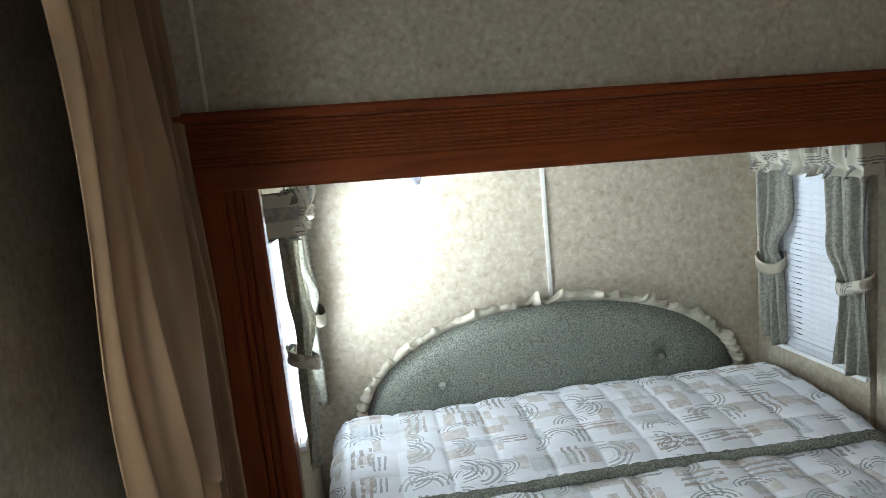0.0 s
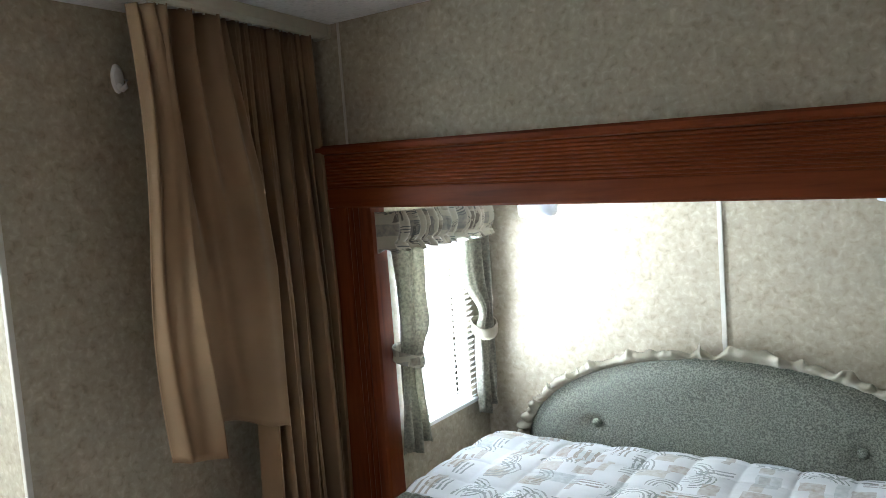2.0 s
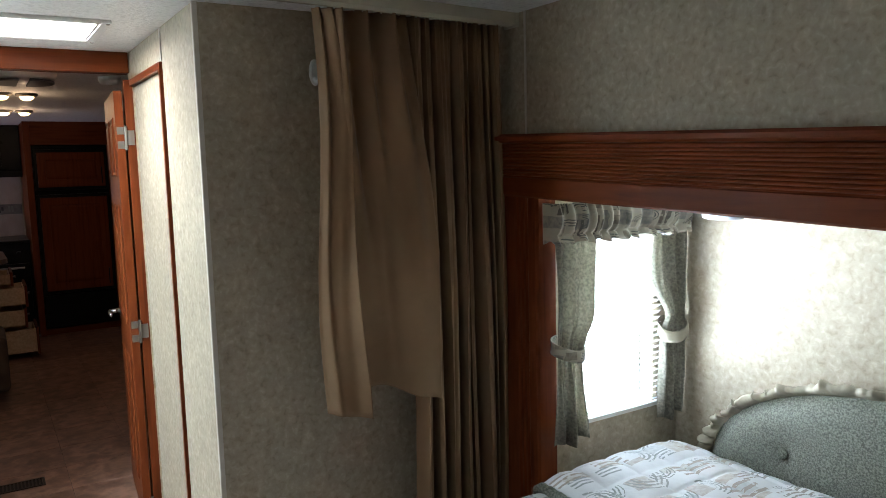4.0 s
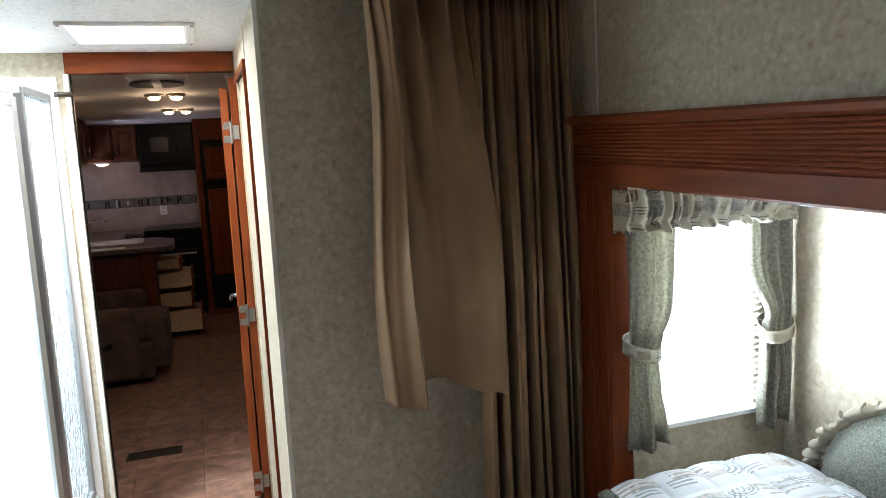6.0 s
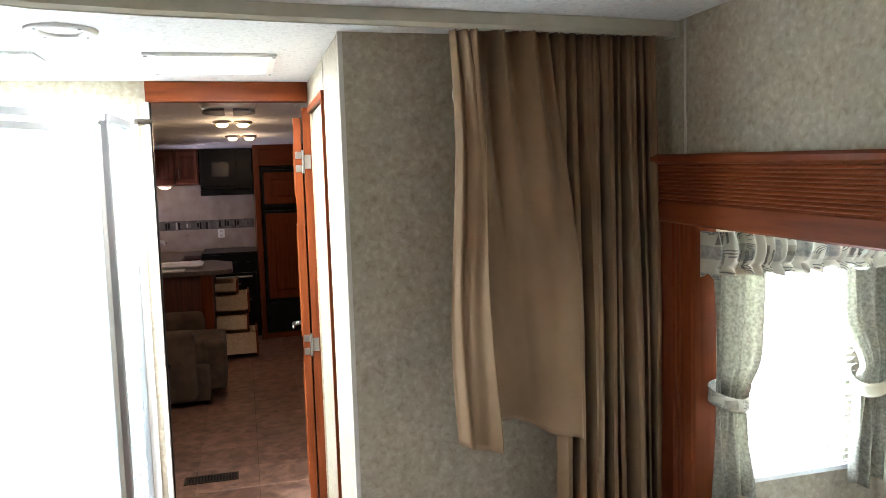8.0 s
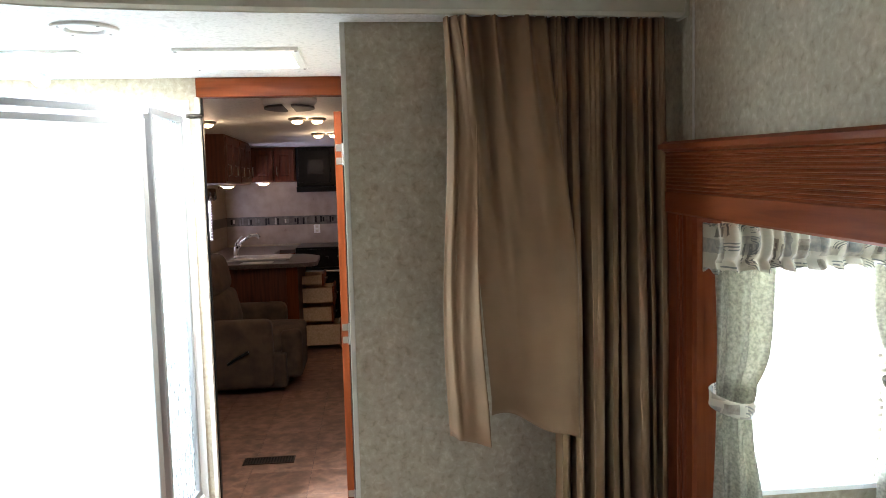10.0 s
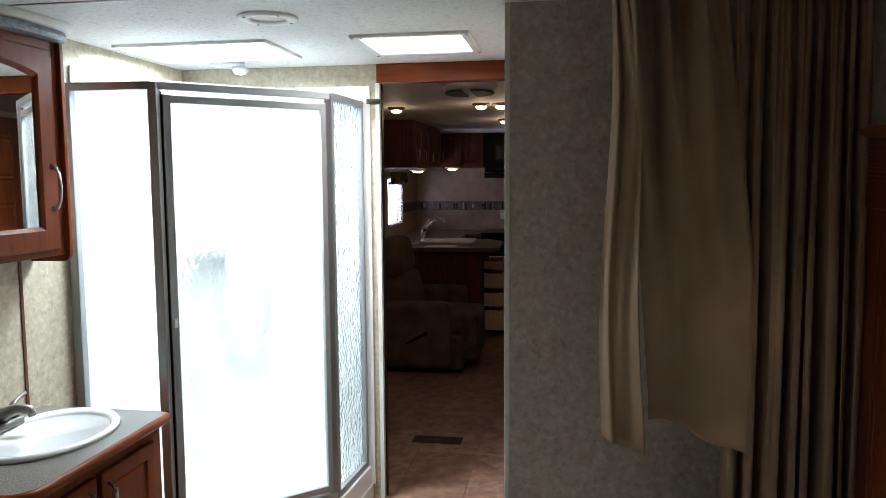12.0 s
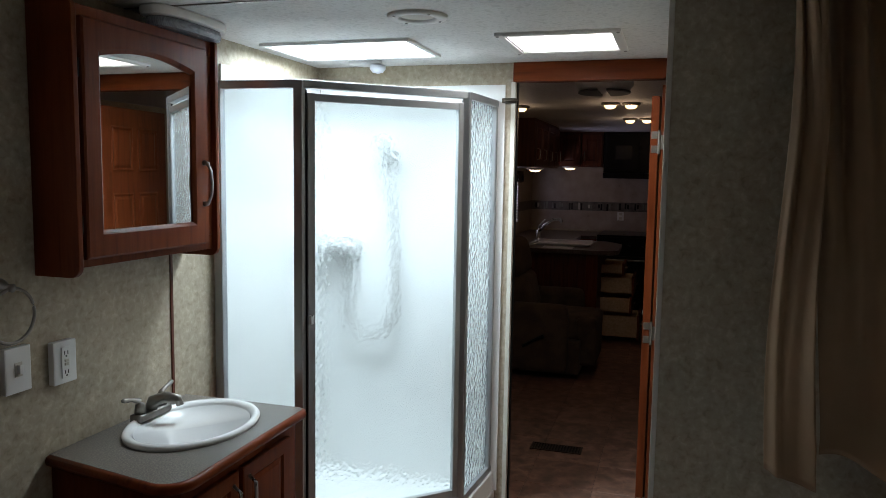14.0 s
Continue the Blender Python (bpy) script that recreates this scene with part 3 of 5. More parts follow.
# ---- window dressings of the slide-out ----
def dressing(place, s0, s1, z0, z1, name_label, group):
    """Gathered valance, two tied-back panels and a slatted blind; place(s, n, z) maps along the wall, out from it and up."""
    base = Vector(place((s0 + s1) / 2, 0.0, z0))
    ctn = thing("window_curtain", base, name_label, "curtain", group)
    w = s1 - s0

    def val(u, v):
        run = 0.09 + w + 0.09
        d = u * run
        wave = 0.011 * math.sin(d * 150 + 2 * math.sin(d * 23)) + 0.006 * math.sin(d * 67)
        if d < 0.09:
            s, nn = s0, d
        elif d > 0.09 + w:
            s, nn = s1, run - d
        else:
            s, nn = s0 + d - 0.09, 0.09
        belly = 0.018 * math.sin(math.pi * min(1, v / 0.78)) if v < 0.78 else -0.006 + 0.016 * (v - 0.78) / 0.22
        amp = 1.0 if v < 0.70 else (0.45 if v < 0.82 else 1.3)
        z = z1 - v * 0.128 - (0.006 * math.sin(d * 90) if v > 0.85 else 0)
        out = 1 if 0.09 <= d <= 0.09 + w else 0
        return place(s, max(0.006, nn + (belly + wave * amp) * out - 0.01), z)
    part("valance", sheet(val, 260, 14), VALANCE, ctn, "gathered printed cream valance", smooth=True, solid=0.0015)
    for side, (a, b) in enumerate(((s0 + 0.008, s0 + 0.175), (s1 - 0.008, s1 - 0.165))):
        def panel(u, v):
            z = z1 - 0.105 - v * (z1 - 0.105 - z0)
            k = (v - 0.50)
            tie = math.exp(-(k / 0.14) ** 2) if k < 0 else math.exp(-(k / 0.28) ** 2) * 0.9
            width = (b - a) * (1 - 0.36 * tie - 0.16 * (v > 0.5) * min(1, (v - 0.5) * 4))
            s = a + (b - a) * 0.03 + u * width
            fold = 0.017 * math.sin(u * 15 + 0.9 * math.sin(v * 4) + side) * (1 - 0.45 * tie) + 0.006 * math.sin(u * 34 + v * 3)
            belly = 0.035 * math.exp(-((v - 0.42) / 0.10) ** 2) * u
            return place(s, 0.048 + fold + belly, z + 0.012 * math.sin(u * 9) * (v > 0.97))
        part("curtain_panel", sheet(panel, 46, 40), GREENCURTAIN, ctn, "grey-green woven curtain panel", smooth=True, solid=0.0015)
        zt = z1 - 0.105 - 0.52 * (z1 - 0.105 - z0)
        sgn = 1 if b > a else -1
        cs, hw = a + sgn * 0.055, 0.062

        def band(u, v):
            t = 2 * math.pi * u
            s = cs + hw * math.cos(t)
            nn = 0.050 + 0.044 * math.sin(t)
            dip = -0.030 * (0.5 + 0.5 * math.cos(t) * sgn) * (0.5 + 0.5 * math.sin(t)) - 0.012 * math.sin(t)
            return place(s, max(0.004, nn + 0.004 * math.sin(v * 3.1)), zt + 0.018 + dip - v * 0.042)
        part("tieback", sheet(band, 36, 4), CREAM if side else VALANCE, ctn, "cream tieback band", smooth=True, solid=0.003)
    return ctn


def blind(place, s0, s1, z0, z1, pitch, tilt, label, group):
    base = Vector(place((s0 + s1) / 2, 0.0, z0))
    b = thing("slatted_blind", base, label, "blind", group)

    def bar(z, h, d):
        corners = [place(s, nn, zz) for s in (s0, s1) for nn in (0.004, 0.004 + d) for zz in (z, z + h)]
        bm = bmesh.new()
        v = [bm.verts.new(c) for c in corners]
        for f in ((0, 1, 3, 2), (4, 6, 7, 5), (0, 4, 5, 1), (2, 3, 7, 6), (0, 2, 6, 4), (1, 5, 7, 3)):
            bm.faces.new([v[i] for i in f])
        bmesh.ops.recalc_face_normals(bm, faces=bm.faces)
        return bm
    part("head_rail", bar(z1 - 0.03, 0.03, 0.024), WHITE, b)
    part("bottom_rail", bar(z0, 0.014, 0.018), WHITE, b)
    count = int((z1 - 0.04 - z0 - 0.016) / pitch)
    first = None
    for i in range(count):
        z = z0 + 0.026 + i * pitch
        if first is None:
            def slat(u, v):
                a = (v - 0.5) * 0.024
                c = 0.0022 * (1 - (2 * v - 1) ** 2)
                return place(s0 + 0.004 + u * (s1 - s0 - 0.008), 0.016 + a * math.cos(tilt) + c * math.sin(tilt), z + a * math.sin(tilt) + c * math.cos(tilt))
            first = part("slat", sheet(slat, 6, 4), SLAT, b, smooth=True)
            z_first = z
        else:
            o = new("slat", first.data)
            o.parent = b
            o.location = (0, 0, z - z_first)
    for k in (0.16, 0.84):
        s = s0 + k * (s1 - s0)
        part("cord", tube([place(s, 0.029, z0 + 0.01), place(s, 0.029, z1 - 0.02)], 0.0012, 5), WHITE, b)
    return b


def window(name, place, s0, s1, z0, z1, label):
    e = thing(name, place((s0 + s1) / 2, 0, z0), label, "window", kind="structure")
    bm = None
    for a, b, c, d in ((s0, s1, z0, z0 + 0.02), (s0, s1, z1 - 0.02, z1), (s0, s0 + 0.02, z0 + 0.02, z1 - 0.02), (s1 - 0.02, s1, z0 + 0.02, z1 - 0.02)):
        own = bmesh.new()
        v = [own.verts.new(place(s, nn, z)) for s in (a, b) for nn in (-0.046, -0.006) for z in (c, d)]
        for f in ((0, 1, 3, 2), (4, 6, 7, 5), (0, 4, 5, 1), (2, 3, 7, 6), (0, 2, 6, 4), (1, 5, 7, 3)):
            own.faces.new([v[i] for i in f])
        bmesh.ops.recalc_face_normals(own, faces=own.faces)
        bm = own if bm is None else join(bm, own)
    part("window_frame", bm, WHITE, e)
    own = bmesh.new()
    own.faces.new([own.verts.new(place(s, -0.03, z)) for s, z in ((s0 + 0.018, z0 + 0.018), (s1 - 0.018, z0 + 0.018), (s1 - 0.018, z1 - 0.018), (s0 + 0.018, z1 - 0.018))])
    pane = part("pane", own, CLEAR, e, solid=0.004)
    pane.visible_shadow = False
    return e


def left_side(s, nn, z):
    return (SX0 + nn, s, z)


_rm = Matrix.Translation(R0) @ Matrix.Rotation(radians(RANG), 4, "Z")


def right_side(s, nn, z):
    return tuple(_rm @ Vector((-nn, s, z)))


window("window_1", left_side, LW[0] + 0.04, LW[1], LW[2], LW[3], "bright daylit window behind a white slatted blind")
window("window_2", right_side, RW[0], RW[1], RW[2], RW[3], "window behind a closed white slatted blind")
blind(left_side, LW[0] + 0.02, LW[1] + 0.02, LW[2] - 0.01, LW[3] + 0.015, 0.0215, radians(38), "white slatted blind glowing with daylight", "bed window blinds")
blind(right_side, RW[0] - 0.02, RW[1] + 0.02, RW[2] - 0.01, RW[3] + 0.015, 0.0205, radians(66), "closed white slatted blind in shade", "bed window blinds")
dressing(left_side, 2.765, 3.395, 0.615, 1.425, "grey-green tied-back curtains with printed valance at a bright window", "bed window curtains")
dressing(right_side, 0.0, 0.525, 0.64, 1.405, "grey-green tied-back curtains with printed valance beside the bed", "bed window curtains")

# round lamps under the slide-out's ceiling
PUCK = mixed("frosted_lens", [(0.62, 0.64, 0.70), (0.72, 0.74, 0.80)], scale=8, rough=0.3)
for px, py in ((0.735, 3.15), (1.79, 3.15)):
    e = thing("ceiling_lamp", (px, py, SZ - 0.04), "oblong white lamp with a frosted lens under the slide-out ceiling", "lamp", "slide-out lamps")

    def oval(rx, ry, z0, z1, bev):
        pts = [(px + rx * math.copysign(abs(math.cos(a)) ** 0.7, math.cos(a)), py + ry * math.copysign(abs(math.sin(a)) ** 0.7, math.sin(a))) for a in [2 * math.pi * k / 36 for k in range(36)]]
        return prism(pts, "z", z0, z1, bev)
    part("lamp_body", oval(0.085, 0.055, SZ - 0.085, SZ - 0.04, 0.008), WHITE, e)
    part("lens", oval(0.066, 0.045, SZ - 0.148, SZ - 0.083, 0.022), PUCK, e, "frosted lens", smooth=True)

# ---- privacy curtain between bedroom and bath ----
track_pts = [(0.165 + 0.02 * k, 2.79 - 0.0 - k * 0.25, 0) for k in range(0, 3)] + [(0.225, 1.9, 0), (0.245, 1.6, 0), (0.275, 1.3, 0), (0.32, 1.05, 0), (0.42, 0.85, 0), (0.6, 0.7, 0)]


def rail():
    bm = bmesh.new()
    prev = None
    for i, p in enumerate(track_pts):
        p = Vector(p)
        d = (Vector(track_pts[min(i + 1, len(track_pts) - 1)]) - Vector(track_pts[max(i - 1, 0)])).normalized()
        side = Vector((d.y, -d.x, 0))
        ring = [bm.verts.new(p + side * a + Vector((0, 0, CEIL - 0.001 - b * 1.5))) for a, b in ((-0.030, 0), (-0.026, 0.022), (-0.008, 0.027), (-0.004, 0.018), (0.004, 0.018), (0.008, 0.027), (0.026, 0.022), (0.030, 0))]
        if prev:
            for k in range(8):
                bm.faces.new((prev[k], prev[(k + 1) % 8], ring[(k + 1) % 8], ring[k]))
        else:
            bm.faces.new(ring)
        prev = ring
    bm.faces.new(prev[::-1])
    bmesh.ops.recalc_face_normals(bm, faces=bm.faces)
    return bm


track = thing("curtain_track", (0.165, 2.785, CEIL), "cream plastic curtain track screwed along the ceiling", "curtain track")
part("rail", rail(), PUTTY, track)
part("end_cap", block(0.128, 0.202, 2.778, 2.789, CEIL - 0.046, CEIL - 0.001, 0.003), PUTTY, track)
for sx, sy in ((0.20, 2.45), (0.225, 1.95), (0.262, 1.42), (0.36, 0.95)):
    part("screw", revolve([(0.006, -0.030), (0.005, -0.033), (0, -0.034)], (sx, sy, CEIL), 10), ALU, track)
drape = thing("privacy_curtain", (0.17, 2.5, 0), "tan cotton privacy curtain bunched at the wall, one flap hitched up", "curtain")


PLEATS = [0.0]
rp = random.Random(12)
while PLEATS[-1] < 1:
    PLEATS.append(PLEATS[-1] + rp.choice((0.055, 0.08, 0.12, 0.16, 0.20)))


def pleat_phase(u):
    for i in range(len(PLEATS) - 1):
        if PLEATS[i] <= u <= PLEATS[i + 1]:
            return 2 * math.pi * (i + (u - PLEATS[i]) / (PLEATS[i + 1] - PLEATS[i]))
    return 0.0


def stack(u, v):
    y = 2.392 + u * 0.345
    z = 2.018 - v * 1.99
    soft = min(1.0, 0.2 + v * 1.8)
    ph = pleat_phase(u) + 0.5 * math.sin(v * 3 + u * 5)
    fine = math.sin(u * 150) * 0.006 * max(0, 1 - v * 4)
    w = (1 - 2 * abs(math.cos(ph / 2)) ** 5) * (0.052 * soft + 0.004) * (0.6 + 0.5 * abs(math.sin(u * 13 + 1))) + fine
    return 0.135 + w + 0.010 * math.sin(v * 4 + u * 14), y + 0.012 * math.cos(ph) * soft + 0.012 * math.sin(v * 3.2 + u * 6) * v, z


part("bunched_pleat", sheet(stack, 320, 36), TAN, drape, smooth=True, solid=0.002)


def flap(u, v):
    top = 2.02
    bottom = 0.862 + 0.010 * math.sin(u * 8) - 0.085 * u ** 2.2
    z = top - v * (top - bottom)
    y0, y1 = 2.12 + 0.085 * min(1, v * 1.05) ** 1.1, 2.392 + 0.075 * min(1, v / 0.6) ** 1.3
    y = y0 + u * (y1 - y0)
    pinch = (1 - v) ** 1.5
    w = 0.014 * pinch * math.sin(u * 20 + 0.6) + 0.009 * math.sin(u * 8 + v * 2.4 + 1) * (0.4 + v) + 0.012 * math.sin(math.pi * u) * v
    crease = -0.036 * math.exp(-((u - 0.26 + 0.10 * (v - 0.3)) / 0.06) ** 2) * math.exp(-((v - 0.26) / 0.24) ** 2)
    for pin in (0.10, 0.40, 0.74):
        w += 0.045 * math.exp(-((u - pin - 0.05 * v) / (0.040 + 0.12 * v)) ** 2) * math.exp(-v / 0.36)
    w += 0.010 * math.exp(-((u - 0.62 - 0.12 * v) / 0.07) ** 2) * math.sin(math.pi * min(1, v * 1.3)) - 0.012 * math.exp(-((u - 0.36) / 0.05) ** 2) * math.sin(math.pi * v)
    curl = -0.035 * max(0, (u - 0.93) / 0.07) ** 2
    return 0.150 + 0.060 * u * min(1, v * 2.5) + w + crease + curl, y, z


part("hitched_flap", sheet(flap, 120, 70), TAN, drape, smooth=True, solid=0.002)


def hem(u, v):
    z = 2.024 - v * (2.024 - 0.800) - 0.010 * u
    y0 = 2.088 + 0.012 * math.sin(v * 5.6 + 0.6) - 0.004 * v
    width = 0.030 + 0.040 * min(1, v * 4) + 0.038 * min(1, v * 1.1) ** 1.3
    y = y0 + u * width
    fold = 0.020 * math.exp(-((u - 0.22) / 0.10) ** 2)
    w = 0.012 * math.sin(v * 6.5 + u * 2) * (0.3 + v) + 0.005 * math.sin(u * 10 + v * 4)
    return 0.104 + 0.018 * min(1, v * 2) + 0.080 * u + fold + w, y, z


part("turned_hem", sheet(hem, 30, 60), TAN, drape, smooth=True, solid=0.003)
for i in range(22):
    y = 2.095 + i * 0.0312
    x = 0.195 - 0.07 * (y - 2.09)
    part("glide", block(x - 0.003, x + 0.003, y, y + 0.004, 2.010, 2.020, 0.001, 1), TRIMWHITE, drape)

# white plastic hook on the partition
hook = thing("wall_hook", (XP, 2.168, 1.862), "white oval plastic adhesive hook on the partition wall", "hook")
part("back_plate", turned(revolve([(0.0, 0.010), (0.7, 0.009), (0.93, 0.005), (1, 0)], (0, 0, 0), 28, (0.020, 0.042)), (0, 0, 0), 90, "Z"), WHITE, None)
o = bpy.data.objects["back_plate"]
o.parent = hook
o.matrix_local = Matrix.Translation((0.0, 0, 0)) @ Matrix(((0, 0, 1, 0), (0, 1, 0, 0), (1, 0, 0, 0), (0, 0, 0, 1)))
part("prong", tube([(XP + 0.008, 2.168, 1.842), (XP + 0.022, 2.168, 1.830), (XP + 0.036, 2.168, 1.834), (XP + 0.042, 2.168, 1.854)], [0.010, 0.009, 0.008, 0.006], 10), WHITE, hook, smooth=True)


# ---- bath: doorway to the living room ----
casing = thing("doorway_casing", (XD, 1.45, 0), "cherry wood header board with pale edge strips on the doorway", "doorway", kind="structure")
part("header_board", block(XD - 0.05, XD + 0.016, DY0 - 0.003, DY1 - 0.004, 1.966, 2.051, 0.003), CHERRY["y"], casing)
part("edge_strip", block(XD - 0.045, XD + 0.006, DY0 - 0.012, DY0 + 0.008, 0, 1.966, 0.002), TRIMWHITE, casing)
part("edge_strip", block(XD - 0.047, XD - 0.02, DY0 + 0.008, DY0 + 0.014, 0, 1.966, 0.001), BLACK, casing)

catch = thing("door_catch", (XD + 0.006, 1.108, 1.884), "small brass-toned metal door catch across the doorway edge", "catch")
part("plate", block(XD + 0.004, XD + 0.014, 1.070, 1.135, 1.873, 1.895, 0.002), BRONZE, catch)
part("bolt", tube([(XD + 0.018, 1.085, 1.884), (XD + 0.018, 1.145, 1.884)], 0.006, 8), BRONZE, catch, smooth=True)

# toilet room door frame and the open door leaf
frame_t = thing("toilet_door_frame", (-0.77, YT, 0), "reddish cherry wood frame round the toilet room opening", "door frame", kind="structure")
part("jamb", block(TX0 - 0.035, TX0 - 0.001, YT - 0.034, YT + 0.0295, 0, TZ + 0.026, 0.002), CHERRY["z"], frame_t)
part("jamb", block(TX1, TX1 + 0.018, YT - 0.012, YT + 0.0295, 0, TZ + 0.026, 0.002), CHERRY["z"], frame_t)
part("head", block(TX0, TX1, YT - 0.012, YT + 0.0295, TZ, TZ + 0.026, 0.002), CHERRY["x"], frame_t)

leaf = thing("panel_door", (-1.15, 1.755, 0), "reddish six-panel wooden door standing open through the doorway", "door")
LX0, LX1, LY0, LY1 = -1.72, -1.118, 1.722, 1.755
bm = block(LX0, LX1, LY0, LY1, 0.03, 1.892, 0.002)
part("door_leaf", bm, CHERRY["z"], leaf)
for cx0, cx1 in ((LX0 + 0.09, LX0 + 0.28), (LX1 - 0.28, LX1 - 0.09)):
    for z0, z1 in ((0.20, 0.75), (0.90, 1.42), (1.54, 1.79)):
        for yy, sgn in ((LY0, -1), (LY1, 1)):
            own = bmesh.new()
            for k, (ins, out) in enumerate(((0.0, 0.001), (0.008, 0.006), (0.020, 0.001), (0.036, 0.007))):
                ring = [own.verts.new((x, yy + sgn * out, z)) for x, z in ((cx0 + ins, z0 + ins), (cx1 - ins, z0 + ins), (cx1 - ins, z1 - ins), (cx0 + ins, z1 - ins))]
                if k:
                    for i in range(4):
                        own.faces.new((prev[i], prev[(i + 1) % 4], ring[(i + 1) % 4], ring[i]))
                prev = ring
            own.faces.new(prev)
            bmesh.ops.recalc_face_normals(own, faces=own.faces)
            part("door_panel", own, CHERRY["z"], leaf)
for z in (1.70, 0.885, 0.10):
    own = block(LX1, LX1 + 0.003, LY0 + 0.004, LY1 - 0.003, z + 0.014, z + 0.045, 0.001)
    block(LX1, LX1 + 0.003, LY0 + 0.004, LY1 - 0.003, z - 0.045, z - 0.014, 0.001, bm=own)
    block(LX1 + 0.002, LX1 + 0.006, LY1 + 0.009, LY1 + 0.037, z - 0.030, z + 0.030, 0.001, bm=own)
    tube([(LX1 + 0.006, LY1 + 0.004, z - 0.05), (LX1 + 0.006, LY1 + 0.004, z + 0.05)], 0.006, 8, own)
    part("hinge", own, NICKEL, leaf, "satin nickel hinge")
own = tube([(LX0 + 0.06, LY0, 0.89), (LX0 + 0.06, LY0 - 0.045, 0.89)], 0.011, 10)
tube([(LX0 + 0.06, LY0 - 0.045, 0.89), (LX0 + 0.09, LY0 - 0.05, 0.892), (LX0 + 0.16, LY0 - 0.048, 0.888)], [0.010, 0.009, 0.008], 10, own)
join(own, turned(revolve([(0, 0.006), (0.026, 0.005), (0.028, 0)], (LX0 + 0.06, LY0, 0.89)), (LX0 + 0.06, LY0, 0.89), 90, "X"))
part("lever_handle", own, CHROME, leaf, "chrome lever handle", smooth=True)
leaf.rotation_euler = (0, 0, radians(-4.5))

# ---- shower ----
P1, P2 = Vector((-0.300, 0.512, 0)), Vector((-0.780, 1.010, 0))
SHZ0, SHZ1 = 0.16, 1.885
shower = thing("shower_enclosure", (-0.7, 0.7, 0), "neo-angle shower with hammered glass in satin aluminium frames", "shower")


def bar_between(a, b, z0, z1, thick, bm=None, bev=0.003):
    d = (b - a)
    own = block(0, d.length, -thick / 2, thick / 2, z0, z1, bev)
    bmesh.ops.transform(own, verts=own.verts, matrix=Matrix.Translation((a.x, a.y, 0)) @ Matrix.Rotation(math.atan2(d.y, d.x), 4, "Z"))
    return join(bm, own)


W1, W3 = Vector((P1.x + 0.02, YS + 0.003, 0)), Vector((XD + 0.003, P2.y + 0.03, 0))
D0, D1 = P1 + (P2 - P1) * 0.036, P1 + (P2 - P1) * 0.970
# pan with a raised kerb
bm = prism([(XD + 0.004, YS + 0.004), (P1.x + 0.03, YS + 0.004), (P1.x + 0.03, P1.y + 0.012), (P2.x + 0.022, P2.y + 0.04), (XD + 0.004, P2.y + 0.065)], "z", 0.0, 0.07, 0.006)
part("shower_pan", bm, PORCELAIN, shower, "white moulded shower pan")
bm = bar_between(W1 + Vector((0.004, 0, 0)), P1, 0.06, SHZ0, 0.055, None, 0.008)
bar_between(P1, P2, 0.06, SHZ0, 0.055, bm, 0.008)
bar_between(P2, W3, 0.06, SHZ0, 0.055, bm, 0.008)
part("kerb", bm, PORCELAIN, shower, "white kerb")
# surround panels against the walls
part("surround_panel", block(XD + 0.003, XD + 0.012, YS + 0.012, P2.y + 0.075, 0.07, 1.955, 0.003), PORCELAIN, shower, "glossy white shower wall")
part("surround_panel", block(XD + 0.012, P1.x - 0.02, YS + 0.003, YS + 0.012, 0.07, 1.955, 0.003), PORCELAIN, shower, "glossy white shower wall")
# rails and posts
for a, b in ((W1, P1), (P1, P2), (P2, W3)):
    part("top_rail", bar_between(a, b, SHZ1 - 0.03, SHZ1, 0.034), FRAMEALU, shower)
    part("bottom_rail", bar_between(a, b, SHZ0, SHZ0 + 0.03, 0.034), FRAMEALU, shower)


def post(p, w, name="post"):
    part(name, block(p.x - w / 2, p.x + w / 2, p.y - w / 2, p.y + w / 2, SHZ0, SHZ1 - 0.002, 0.005), FRAMEALU, shower)


post(W1 + Vector((0, 0.022, 0)), 0.036, "wall_channel")
post(P1, 0.036)
post(P2, 0.032)
post(W3 + Vector((0.024, 0, 0)), 0.030, "wall_channel")


def glass(a, b, z0, z1, name, parent):
    pane = part(name, bar_between(a, b, z0, z1, 0.005, None, 0), HAMMERED, parent)
    pane.visible_shadow = False
    return pane


glass(W1, P1, SHZ0 + 0.02, SHZ1 - 0.02, "glass_panel", shower)
glass(P2, W3, SHZ0 + 0.02, SHZ1 - 0.02, "glass_panel", shower)
door = part("shower_door", bar_between(D0, D0 + (D1 - D0) * 0.045, SHZ0 + 0.035, SHZ1 - 0.045, 0.026, bar_between(D1 - (D1 - D0) * 0.035, D1, SHZ0 + 0.035, SHZ1 - 0.045, 0.026)), FRAMEALU, shower, "framed hammered glass shower door")
part("door_rail", bar_between(D0, D1, SHZ1 - 0.075, SHZ1 - 0.047, 0.024), FRAMEALU, door)
part("door_rail", bar_between(D0, D1, SHZ0 + 0.037, SHZ0 + 0.065, 0.024), FRAMEALU, door)
glass(D0, D1, SHZ0 + 0.05, SHZ1 - 0.06, "door_glass", door)
dn = (P2 - P1).normalized()
for q in (D0 - dn * 0.006, D1 + dn * 0.007):
    part("gasket", block(q.x - 0.006, q.x + 0.006, q.y - 0.006, q.y + 0.006, SHZ0 + 0.03, SHZ1 - 0.034), BLACK, shower, "black rubber gasket")
out = Vector((dn.y, -dn.x, 0))
h = D0 + dn * 0.012 + out * 0.018
part("door_pull", block(h.x - 0.012, h.x + 0.012, h.y - 0.006, h.y + 0.006, 0.985, 1.02, 0.003), CHROME, door)
